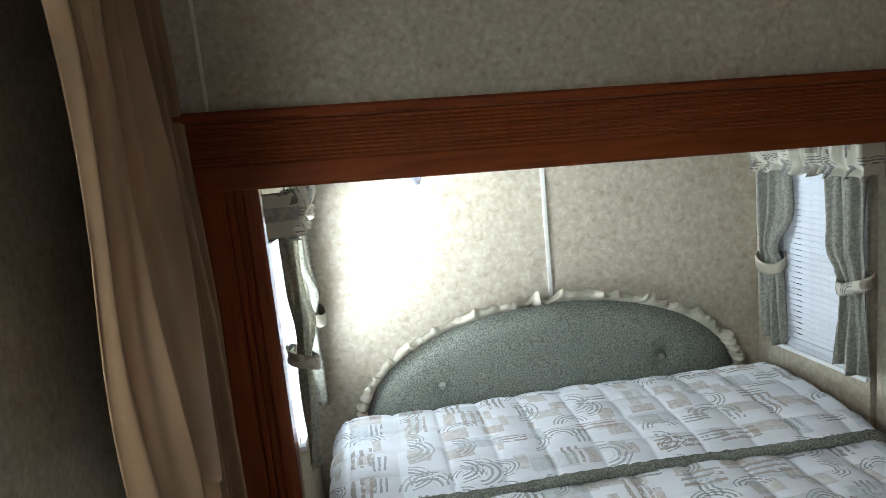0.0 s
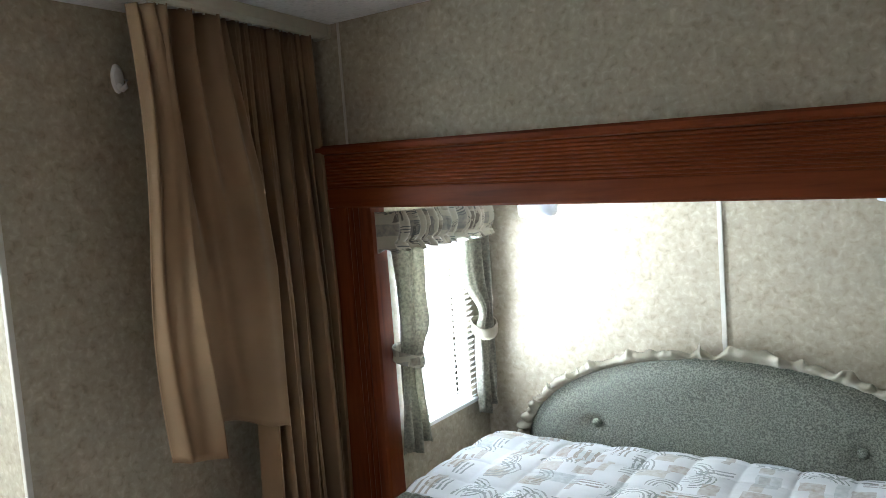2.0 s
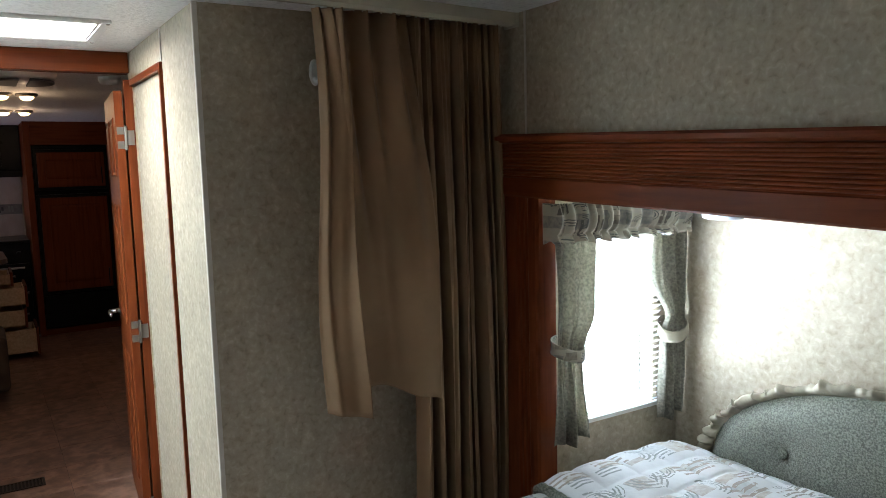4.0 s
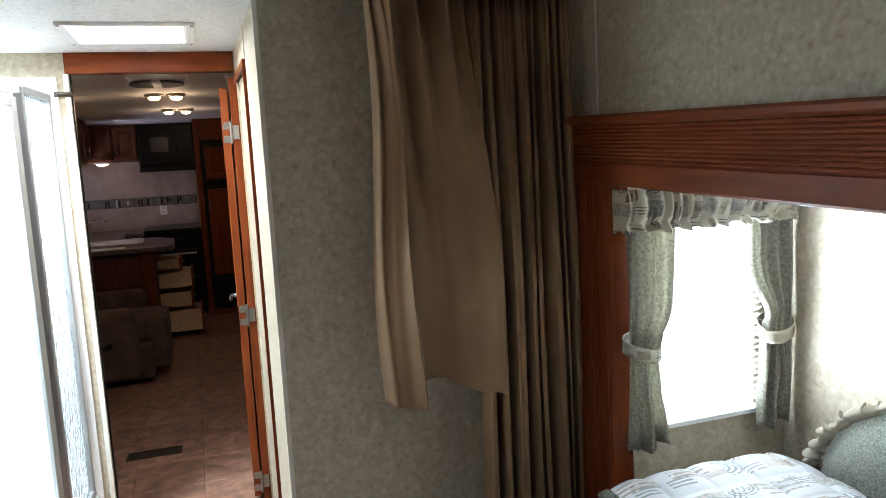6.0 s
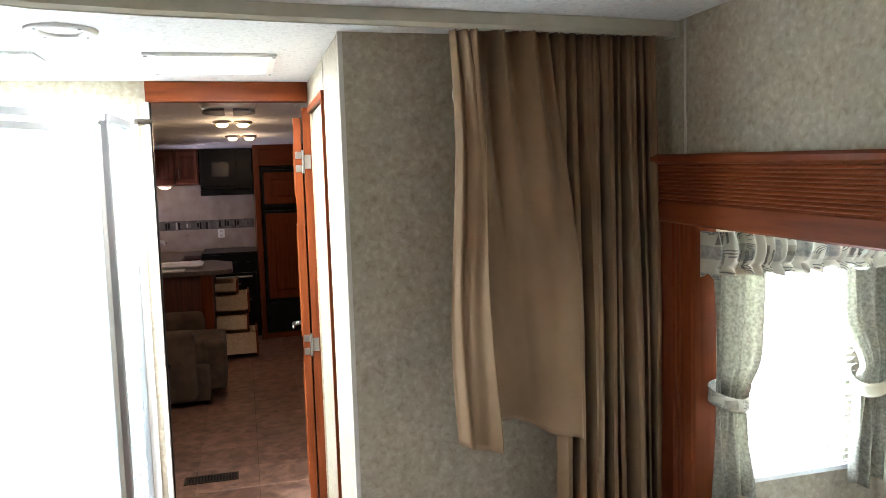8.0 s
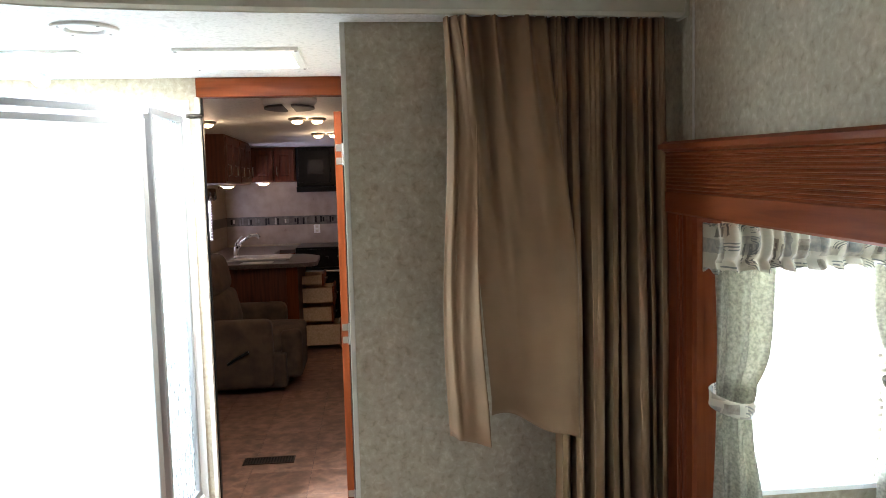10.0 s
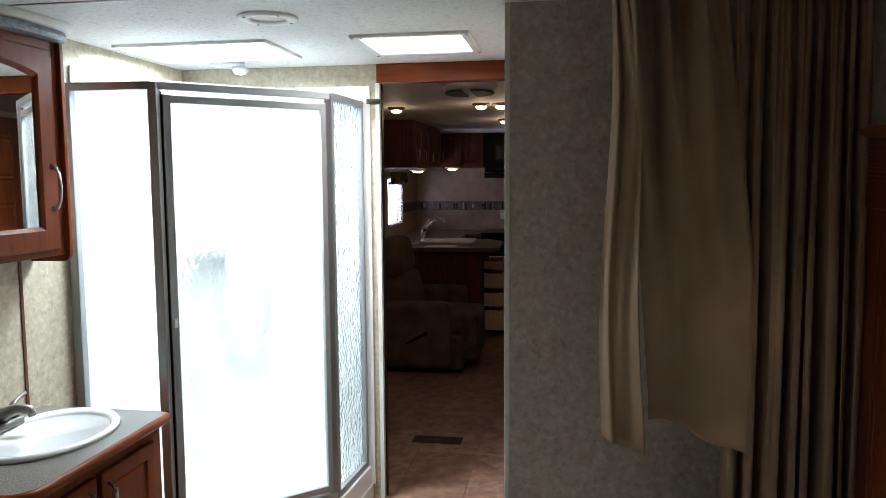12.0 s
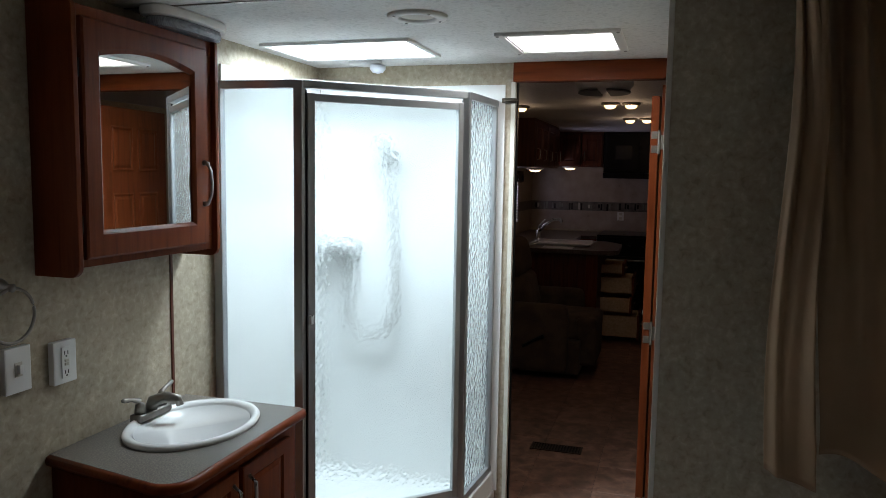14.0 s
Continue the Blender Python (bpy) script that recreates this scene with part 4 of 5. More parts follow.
# fittings inside
mixer = thing("shower_mixer", (XD + 0.02, 0.3, 1.05), "chrome shower mixer with a hanging hose inside the shower", "shower mixer")
part("valve_body", block(XD + 0.012, XD + 0.07, 0.215, 0.385, 1.165, 1.225, 0.02, 3), ALU, mixer, smooth=True)
for ky in (0.25, 0.35):
    part("knob", tube([(XD + 0.07, ky, 1.195), (XD + 0.095, ky, 1.195), (XD + 0.12, ky, 1.195)], [0.030, 0.034, 0.026], 14), ALU, mixer, smooth=True)
hose = [(XD + 0.05, 0.345, 1.165), (XD + 0.055, 0.338, 1.05)] + [(XD + 0.06, 0.46 - 0.122 * math.cos(math.pi * k / 14), 0.935 - 0.165 * math.sin(math.pi * k / 14)) for k in range(15)] + [(XD + 0.06, 0.584, 1.1), (XD + 0.06, 0.565, 1.40), (XD + 0.075, 0.545, 1.60)]
part("hose", tube(hose, 0.012, 8), ALU, mixer, smooth=True)
part("hand_shower", tube([(XD + 0.075, 0.545, 1.59), (XD + 0.085, 0.54, 1.66), (XD + 0.11, 0.54, 1.69), (XD + 0.13, 0.54, 1.68)], [0.014, 0.017, 0.036, 0.034], 12), ALU, mixer, smooth=True)
part("holder", block(XD + 0.012, XD + 0.07, 0.52, 0.565, 1.60, 1.65, 0.008), WHITE, mixer)


# ---- ceiling fixtures ----
def lip(name, x0, x1, y0, y1, wide, label, shaft=0.12):
    e = thing(name, ((x0 + x1) / 2, (y0 + y1) / 2, CEIL), label, "roof light")
    bm = None
    for a, b, c, d in ((x0 - wide, x1 + wide, y0 - wide, y0), (x0 - wide, x1 + wide, y1, y1 + wide), (x0 - wide, x0, y0, y1), (x1, x1 + wide, y0, y1)):
        bm = block(a, b, c, d, CEIL - 0.012, CEIL, 0.003, bm=bm)
    part("flange", bm, WHITE, e)
    bm = None
    for a, b, c, d in ((x0, x1, y0, y0 + 0.006), (x0, x1, y1 - 0.006, y1), (x0, x0 + 0.006, y0 + 0.006, y1 - 0.006), (x1 - 0.006, x1, y0 + 0.006, y1 - 0.006)):
        bm = block(a, b, c, d, CEIL - 0.006, CEIL + shaft, bm=bm)
    part("shaft", bm, WHITE, e)
    return e


e = lip("roof_vent", VX0, VX1, VY0, VY1, 0.03, "white framed roof vent bright with daylight", 0.10)
for sx, sy in ((VX0 - 0.018, VY0 - 0.02), (VX1 + 0.018, VY0 - 0.02), (VX0 - 0.018, VY1 + 0.02), (VX1 + 0.018, VY1 + 0.02)):
    part("screw_cap", revolve([(0.007, -0.012), (0.005, -0.0155), (0, -0.0165)], (sx, sy, CEIL), 12), ALU, e)
lip("skylight", QX0, QX1, QY0, QY1, 0.02, "white framed skylight over the shower, blazing with daylight", 0.2)

disc = thing("ceiling_vent", (-0.125, 1.022, CEIL), "round white plastic ceiling speaker ring", "vent")
part("ring", revolve([(0.056, 0), (0.056, -0.006), (0.066, -0.011), (0.094, -0.009), (0.097, 0)], (-0.125, 1.022, CEIL), 40), WHITE, disc, smooth=True)
part("grille", revolve([(0.056, -0.002), (0.050, -0.003), (0.0, -0.0045)], (-0.125, 1.022, CEIL), 36), TRIMWHITE, disc, smooth=True)
for k in range(4):
    a = math.pi / 4 + k * math.pi / 2
    part("screw", revolve([(0.005, -0.0095), (0.004, -0.0125), (0, -0.013)], (-0.125 + 0.081 * math.cos(a), 1.022 + 0.081 * math.sin(a), CEIL), 10), ALU, disc)

fan = thing("shower_light", (-1.0, 0.50, CEIL), "small white round lamp with a domed lens by the skylight", "lamp")
part("base", revolve([(0.0, 0.0), (0.075, 0.0), (0.075, -0.012), (0.04, -0.02)], (-1.0, 0.47, CEIL), 30), WHITE, fan, smooth=True)
part("lens", revolve([(0.036, -0.018), (0.036, -0.035), (0.024, -0.05), (0, -0.056)], (-1.0, 0.53, CEIL), 24), PUCK, fan, smooth=True)

SMOKED = mixed("smoky_ribbed_lens", [(0.16, 0.17, 0.20), (0.27, 0.28, 0.31)], scale=30, stretch=(1, 12, 1), rough=0.25, bump=0.3, fine=60)
lightfix = thing("ceiling_light", (0.05, 0.285, CEIL), "grey oblong ceiling light with a ribbed clear lens, switched off", "lamp")


def oblong(rx, ry, z0, z1, bev):
    pts = []
    for k in range(40):
        a = 2 * math.pi * k / 40
        c, s = math.cos(a), math.sin(a)
        pts.append((0.05 + rx * math.copysign(abs(c) ** 0.6, c), 0.285 + ry * math.copysign(abs(s) ** 0.7, s)))
    return prism(pts, "z", z0, z1, bev)


part("body", oblong(0.185, 0.066, CEIL - 0.030, CEIL, 0.010), WHITE, lightfix, smooth=False)
part("lens", oblong(0.165, 0.056, CEIL - 0.066, CEIL - 0.028, 0.018), SMOKED, lightfix, "ribbed clear plastic lens")

# ---- medicine cabinet ----
CX0, CX1, CZ0, CZ1, CYF = -0.088, 0.566, 1.282, 1.988, 0.295
cab = thing("medicine_cabinet", ((CX0 + CX1) / 2, YS, CZ0), "cherry wood medicine cabinet with an arched mirror door on the wall", "cabinet")


def rounded_side(x0, x1):
    z0, z1, y1, r = CZ0 - 0.025, CZ1 + 0.012, CYF + 0.018, 0.03
    pts = [(YS + 0.002, z0)] + [(y1 - r + r * math.sin(a), z0 + r - r * math.cos(a)) for a in [k * math.pi / 12 for k in range(7)]] + [(y1 - r + r * math.cos(a), z1 - r + r * math.sin(a)) for a in [k * math.pi / 12 for k in range(7)]] + [(YS + 0.002, z1)]
    return prism(pts, "x", x0, x1, 0.003)


part("side_panel", rounded_side(CX1 - 0.018, CX1), CHERRY["z"], cab)
part("side_panel", rounded_side(CX0, CX0 + 0.018), CHERRY["z"], cab)
part("carcass", block(CX0 + 0.018, CX1 - 0.018, YS + 0.002, CYF - 0.016, CZ0, CZ1, 0.001), CHERRY["x"], cab)
fr = block(CX0 + 0.018, CX1 - 0.018, CYF - 0.016, CYF, CZ0, CZ0 + 0.05, 0.002)
block(CX0 + 0.018, CX1 - 0.018, CYF - 0.016, CYF, CZ1 - 0.05, CZ1, 0.002, bm=fr)
block(CX0 + 0.018, CX0 + 0.06, CYF - 0.016, CYF, CZ0 + 0.05, CZ1 - 0.05, 0.002, bm=fr)
block(CX1 - 0.06, CX1 - 0.018, CYF - 0.016, CYF, CZ0 + 0.05, CZ1 - 0.05, 0.002, bm=fr)
part("face_frame", fr, CHERRY["z"], cab)
mx0, mx1, mz0, mz1 = 0.060, 0.465, 1.382, 1.860


def ring_frame(y0, y1):
    """The door's frame: a straight outside, an inside with an arched head."""
    own = bmesh.new()
    ox0, ox1, oz0, oz1 = -0.022, 0.535, 1.305, 1.955
    inner = [(mx0, mz0), (mx1, mz0)] + [(mx1 + (mx0 - mx1) * k / 14, mz1 + 0.028 * math.sin(math.pi * k / 14) ** 0.9) for k in range(15)]
    outer = [(ox0, oz0), (ox1, oz0)] + [(ox1 + (ox0 - ox1) * k / 14, oz1) for k in range(15)]
    vs = [[own.verts.new((p[0], y, p[1])) for p in ring] for ring, y in ((inner, y0), (outer, y0), (outer, y1 - 0.004), ([(a + (0.006 if a < 0.3 else -0.006), b + (0.006 if b < 1.6 else -0.006)) for a, b in outer], y1), ([(a + (-0.012 if a < 0.3 else 0.012), b + (-0.012 if b < 1.6 else 0.012)) for a, b in inner], y1), (inner, y1 - 0.008))]
    k = len(inner)
    for a, b in zip(vs, vs[1:] + vs[:1]):
        for i in range(k):
            own.faces.new((a[i], a[(i + 1) % k], b[(i + 1) % k], b[i]))
    bmesh.ops.recalc_face_normals(own, faces=own.faces)
    return own


cdoor = part("door", ring_frame(CYF + 0.002, CYF + 0.022), CHERRY["z"], cab)
inner = [(mx0 - 0.004, mz0 - 0.004), (mx1 + 0.004, mz0 - 0.004)] + [(mx1 + 0.004 + (mx0 - mx1 - 0.008) * k / 14, mz1 + 0.004 + 0.028 * math.sin(math.pi * k / 14) ** 0.9) for k in range(15)]
part("mirror", prism(inner, "y", CYF + 0.004, CYF + 0.010), MIRROR, cdoor, "mirror pane with an arched head")
hx, hy = 0.006, CYF + 0.022
part("handle", tube([(hx, hy, 1.577), (hx, hy + 0.014, 1.575), (hx, hy + 0.027, 1.552), (hx, hy + 0.031, 1.509), (hx, hy + 0.027, 1.465), (hx, hy + 0.014, 1.442), (hx, hy, 1.440)], [0.010, 0.007, 0.005, 0.005, 0.005, 0.007, 0.010], 10), CHROME, cdoor, "brushed nickel bow handle", smooth=True)
for z in (1.40, 1.82):
    part("hinge", tube([(0.542, CYF + 0.008, z - 0.025), (0.542, CYF + 0.008, z + 0.025)], 0.006, 8), BLACK, cdoor)

# ---- vanity ----
VX, VXN, VYF, VZ = -0.085, 0.610, 0.640, 0.742
van = thing("vanity_cabinet", (0.2, YS, 0), "cherry wood vanity cabinet with panel doors", "cabinet")
part("carcass", block(VX - 0.016, VXN - 0.075, YS + 0.003, VYF - 0.045, 0.0, VZ - 0.034, 0.002), CHERRY["z"], van)
for a, b in ((VX + 0.05, 0.255), (0.28, VXN - 0.10)):
    own = bmesh.new()
    prev = None
    for k, (ins, o_) in enumerate(((0, 0.0), (0.0, 0.016), (0.004, 0.018), (0.045, 0.018), (0.052, 0.010), (0.070, 0.015))):
        ring = [own.verts.new((x, VYF - 0.045 + o_, z)) for x, z in ((a + ins, 0.10 + ins), (b - ins, 0.10 + ins), (b - ins, 0.655 - ins), (a + ins, 0.655 - ins))]
        if prev:
            for i in range(4):
                own.faces.new((prev[i], prev[(i + 1) % 4], ring[(i + 1) % 4], ring[i]))
        prev = ring
    own.faces.new(prev)
    bmesh.ops.recalc_face_normals(own, faces=own.faces)
    d_ = part("cabinet_door", own, CHERRY["z"], van)
    part("handle", tube([(b - 0.03 if a < 0 else a + 0.03, VYF - 0.027, 0.62), (b - 0.03 if a < 0 else a + 0.03, VYF - 0.002, 0.60), (b - 0.03 if a < 0 else a + 0.03, VYF - 0.002, 0.53), (b - 0.03 if a < 0 else a + 0.03, VYF - 0.027, 0.51)], 0.006, 8), CHROME, d_, smooth=True)
top = thing("vanity_counter", (0.2, YS, VZ), "speckled grey-brown laminate vanity top with a wood edge", "countertop")


def rounded_plan(x0, x1, y0, y1, r):
    pts = [(x0, y0), (x1 - 0.07, y0)]
    pts += [(x1 - r + r * math.cos(a), y1 - r + r * math.sin(a)) for a in [k * math.pi / 14 for k in range(8)]]
    pts += [(x0 + 0.025 - 0.025 * math.sin(a), y1 - 0.025 + 0.025 * math.cos(a)) for a in [k * math.pi / 14 for k in range(8)]]
    return pts


BXC, BYC, BRX, BRY = 0.190, 0.392, 0.245, 0.190


def top_with_hole():
    own = bmesh.new()
    outl = rounded_plan(VX, VXN, YS + 0.002, VYF, 0.07)
    n_ = 48
    hole = [(BXC + BRX * 0.9 * math.cos(2 * math.pi * k / n_), BYC + BRY * 0.9 * math.sin(2 * math.pi * k / n_)) for k in range(n_)]
    for z in (VZ, VZ - 0.034):
        a = [own.verts.new((x, y, z)) for x, y in outl]
        b = [own.verts.new((x, y, z)) for x, y in hole]
        edges = [own.edges.new((a[i], a[(i + 1) % len(a)])) for i in range(len(a))] + [own.edges.new((b[i], b[(i + 1) % n_])) for i in range(n_)]
        bmesh.ops.triangle_fill(own, use_beauty=True, edges=edges)
        if z == VZ:
            a1, b1 = a, b
    for r1, r2 in ((a1, a), (b1, b)):
        for i in range(len(r1)):
            own.faces.new((r1[i], r1[(i + 1) % len(r1)], r2[(i + 1) % len(r2)], r2[i]))
    bmesh.ops.recalc_face_normals(own, faces=own.faces)
    return own


part("laminate_slab", top_with_hole(), LAMINATE, top)
edge_pts = [(x, y, VZ - 0.017) for x, y in rounded_plan(VX, VXN, YS + 0.004, VYF, 0.07)[1:]] + [(VX, YS + 0.004, VZ - 0.017)]
part("edge_band", tube([(x, y, z) for x, y, z in edge_pts], 0.0165, 8), CHERRY["x"], top, "cherry wood edge band", smooth=True)
basin = thing("wash_basin", (BXC, BYC, VZ), "white oval drop-in wash basin in the vanity top", "basin")
part("bowl", revolve([(1.0, 0.001), (1.0, 0.010), (0.965, 0.017), (0.90, 0.016), (0.85, 0.006), (0.82, -0.02), (0.72, -0.075), (0.5, -0.112), (0.12, -0.12), (0.10, -0.122), (0, -0.122)], (BXC, BYC, VZ), 56, (BRX, BRY)), PORCELAIN, basin, smooth=True)
part("drain", revolve([(0.024, -0.117), (0.02, -0.115), (0, -0.117)], (BXC, BYC, VZ), 20), CHROME, basin, smooth=True)
tap = thing("basin_faucet", (0.180, 0.222, VZ), "brushed nickel two-lever faucet on the basin rim", "faucet")
fx, fy = 0.180, 0.222
part("base_plate", block(fx - 0.078, fx + 0.078, fy - 0.024, fy + 0.024, VZ + 0.004, VZ + 0.032, 0.010, 3), NICKEL, tap, smooth=True)
part("spout", tube([(fx, fy, VZ + 0.03), (fx, fy + 0.01, VZ + 0.058), (fx, fy + 0.06, VZ + 0.078), (fx, fy + 0.105, VZ + 0.076), (fx, fy + 0.112, VZ + 0.055)], [0.021, 0.021, 0.017, 0.014, 0.012], 12), NICKEL, tap, smooth=True)
for s_ in (-1, 1):
    part("lever", tube([(fx + s_ * 0.052, fy, VZ + 0.03), (fx + s_ * 0.052, fy, VZ + 0.062), (fx + s_ * 0.056, fy, VZ + 0.074), (fx + s_ * 0.085, fy - 0.004, VZ + 0.084), (fx + s_ * 0.115, fy - 0.008, VZ + 0.090), (fx + s_ * 0.123, fy - 0.009, VZ + 0.091)], [0.019, 0.015, 0.010, 0.006, 0.008, 0.005], 10), NICKEL, tap, smooth=True)

# wall fittings by the vanity
ringt = thing("towel_ring", (0.68, YS, 1.22), "dark metal towel ring hanging from a wall post", "towel ring")
part("post", tube([(0.68, YS + 0.002, 1.242), (0.68, YS + 0.012, 1.242), (0.68, YS + 0.03, 1.242), (0.68, YS + 0.046, 1.242)], [0.024, 0.020, 0.009, 0.012], 14), NICKEL, ringt, smooth=True)
part("ring", tube([(0.68 + 0.072 * math.sin(2 * math.pi * k / 36), YS + 0.040, 1.168 + 0.072 * math.cos(2 * math.pi * k / 36)) for k in range(36)], 0.0045, 8, closed=True), NICKEL, ringt, smooth=True)


def wall_plate(name, x, z, label, kind):
    e = thing(name, (x, YS, z), label, kind)
    part("cover_plate", block(x - 0.042, x + 0.042, YS + 0.001, YS + 0.022, z - 0.062, z + 0.062, 0.004), WHITE, e)
    return e


sw = wall_plate("light_switch", 0.65, 1.016, "white wall switch plate with a toggle", "switch")
part("toggle", block(0.644, 0.656, YS + 0.022, YS + 0.034, 1.006, 1.031, 0.002), WHITE, sw)
part("slot", block(0.638, 0.662, YS + 0.0215, YS + 0.0235, 0.998, 1.037, 0.001), TRIMWHITE, sw)
ot = wall_plate("outlet", 0.49, 1.0, "white wall outlet with two sockets and test buttons", "outlet")
part("face", block(0.474, 0.506, YS + 0.022, YS + 0.026, 0.955, 1.045, 0.002), WHITE, ot)
for z in (0.972, 1.028):
    for dx in (-0.006, 0.006):
        part("slot", block(0.49 + dx - 0.0012, 0.49 + dx + 0.0012, YS + 0.0255, YS + 0.0268, z - 0.005, z + 0.005), BLACK, ot)
    part("ground_hole", block(0.488, 0.492, YS + 0.0255, YS + 0.0268, z - 0.012, z - 0.008), BLACK, ot)
for z in (0.995, 1.005):
    part("test_button", block(0.483, 0.497, YS + 0.0255, YS + 0.029, z - 0.004, z + 0.004, 0.001), TRIMWHITE, ot)


# ---- living room and kitchen beyond the doorway ----
DARKGLASS = mixed("dark_oven_glass", [(0.012, 0.013, 0.016), (0.017, 0.018, 0.022)], scale=10, rough=0.18, bump=0.02)
BULB = glowing("lit_lamp_glass", (1.0, 0.62, 0.30), 14)
for i, (px, py) in enumerate(((-3.06, 1.385), (-3.08, 1.522), (-4.47, 1.437), (-4.47, 1.575), (-3.22, 0.74))):
    e = thing("ceiling_lamp", (px, py, CEIL), "small round brass-rimmed ceiling lamp, lit warm", "lamp", "living room ceiling lamps")
    part("rim", revolve([(0.0, 0), (0.060, 0), (0.064, -0.010), (0.052, -0.020), (0.040, -0.020)], (px, py, CEIL), 28), NICKEL, e, smooth=True)
    part("lens", revolve([(0.041, -0.016), (0.037, -0.030), (0.024, -0.040), (0, -0.044)], (px, py, CEIL), 24), BULB, e, smooth=True)
    lamp("ceiling_lamp_bulb", "POINT", Matrix.Translation((px, py, CEIL - 0.10)), 1.3, (1, 0.70, 0.45), radius=0.04)

GREYPLASTIC = mixed("grey_plastic", [(0.10, 0.105, 0.115), (0.14, 0.145, 0.155)], scale=8, rough=0.5)
ac = thing("air_conditioner", (-1.95, 1.445, CEIL), "grey-white rooftop air conditioner shroud on the ceiling", "air conditioner")
own = revolve([(0.0, -0.050), (0.10, -0.050), (0.155, -0.040), (0.175, -0.018), (0.178, 0.0)], (-1.95, 1.445, CEIL), 40, (1.0, 0.86))
part("shroud", own, WHITE, ac, smooth=True)
for sy in (-1, 1):
    crescent = [(-1.95 + 0.145 * math.cos(a), 1.445 + sy * (0.022 + 0.115 * math.sin(a))) for a in [math.pi * k / 18 for k in range(19)]]
    part("air_grille", prism(crescent, "z", CEIL - 0.058, CEIL - 0.046, 0.003), GREYPLASTIC, ac, "dark grey air grille")


detector = thing("smoke_detector", (-2.06, 1.85, CEIL), "small round white smoke detector on the ceiling", "detector")
part("body", revolve([(0.0, -0.040), (0.040, -0.038), (0.052, -0.026), (0.056, 0.0)], (-2.06, 1.85, CEIL), 28), WHITE, detector, smooth=True)
part("test_button", revolve([(0.0, -0.043), (0.010, -0.042), (0.012, -0.038)], (-2.06, 1.85, CEIL), 14), TRIMWHITE, detector, smooth=True)


def panel_door(name, parent, face, a0, a1, z0, z1, along, sign, mat, frame_w=0.05):
    """A raised-panel door on a plane: along 'y' faces x, along 'x' faces y."""
    own = bmesh.new()
    prev = None
    for ins, o_ in ((0, 0), (0, 0.015), (0.004, 0.018), (frame_w, 0.018), (frame_w + 0.006, 0.010), (frame_w + 0.03, 0.016)):
        pts = ((a0 + ins, z0 + ins), (a1 - ins, z0 + ins), (a1 - ins, z1 - ins), (a0 + ins, z1 - ins))
        ring = [own.verts.new((face + sign * o_, p, q) if along == "y" else (p, face + sign * o_, q)) for p, q in pts]
        if prev:
            for i in range(4):
                own.faces.new((prev[i], prev[(i + 1) % 4], ring[(i + 1) % 4], ring[i]))
        prev = ring
    own.faces.new(prev)
    bmesh.ops.recalc_face_normals(own, faces=own.faces)
    return part(name, own, mat, parent)


def bow(x, y, z0, z1, dx, dy):
    return tube([(x, y, z0), (x + dx, y + dy, z0 + 0.01), (x + dx, y + dy, z1 - 0.01), (x, y, z1)], 0.005, 8)


# refrigerator and its surround
fs = thing("refrigerator_surround", (-6.2, 2.0, 0), "cherry wood cabinet built round the refrigerator", "cabinet")
part("side_panel", block(-6.74, -5.76, 1.68, 1.735, 0, CEIL, 0.002), CHERRY["z"], fs)
part("side_panel", block(-6.74, -5.76, 2.40, 2.45, 0, CEIL, 0.002), CHERRY["z"], fs)
part("head_panel", block(-6.74, -5.765, 1.735, 2.40, 1.83, CEIL, 0.002), CHERRY["y"], fs)
part("plinth", block(-6.74, -5.80, 1.735, 2.40, 0, 0.06, 0.002), CHERRY["y"], fs)
fridge = thing("refrigerator", (-6.2, 2.05, 0.06), "black refrigerator with two cherry wood door panels", "refrigerator")
part("body", block(-6.70, -5.82, 1.74, 2.395, 0.06, 1.825, 0.004), BLACK, fridge)
for z0, z1 in ((0.40, 1.36), (1.40, 1.79)):
    d_ = part("fridge_door", block(-5.82, -5.77, 1.745, 2.39, z0, z1, 0.006), BLACK, fridge)
    panel_door("door_panel", d_, -5.77, 1.775, 2.36, z0 + 0.03, z1 - 0.03, "y", 1, CHERRY["z"], 0.07)
    part("handle", bow(-5.77, 2.33, z0 + 0.05, z0 + 0.22, 0.03, 0), BLACK, d_)
part("lower_grille", block(-5.82, -5.785, 1.745, 2.39, 0.07, 0.385, 0.004), BLACK, fridge)

# far wall: range, hood and microwave, upper cabinets
rg = thing("range", (-6.3, 1.38, 0), "black gas range with an oven door in the kitchen", "range")
part("body", block(-6.70, -6.02, 1.10, 1.672, 0, 0.90, 0.006), BLACK, rg)
part("oven_door", block(-6.02, -5.99, 1.12, 1.655, 0.22, 0.70, 0.006), BLACK, rg)
part("oven_handle", tube([(-5.965, 1.16, 0.66), (-5.965, 1.61, 0.66)], 0.010, 8), ALU, rg)
part("cooktop", block(-6.70, -6.0, 1.10, 1.672, 0.90, 0.925, 0.006), BLACK, rg)
for k in range(4):
    part("control_knob", tube([(-6.02, 1.18 + 0.13 * k, 0.80), (-5.985, 1.18 + 0.13 * k, 0.80)], 0.020, 12), BLACK, rg)
mw = thing("microwave", (-6.5, 1.38, 1.43), "black over-range microwave with a dark glass door", "microwave")
part("body", block(-6.74, -6.30, 1.115, 1.672, 1.60, 2.045, 0.006), BLACK, mw)
part("door_glass", block(-6.30, -6.285, 1.14, 1.50, 1.64, 2.02, 0.004), BLACK, mw)
part("door_window", block(-6.286, -6.282, 1.24, 1.42, 1.74, 1.90, 0.002), DARKGLASS, mw)
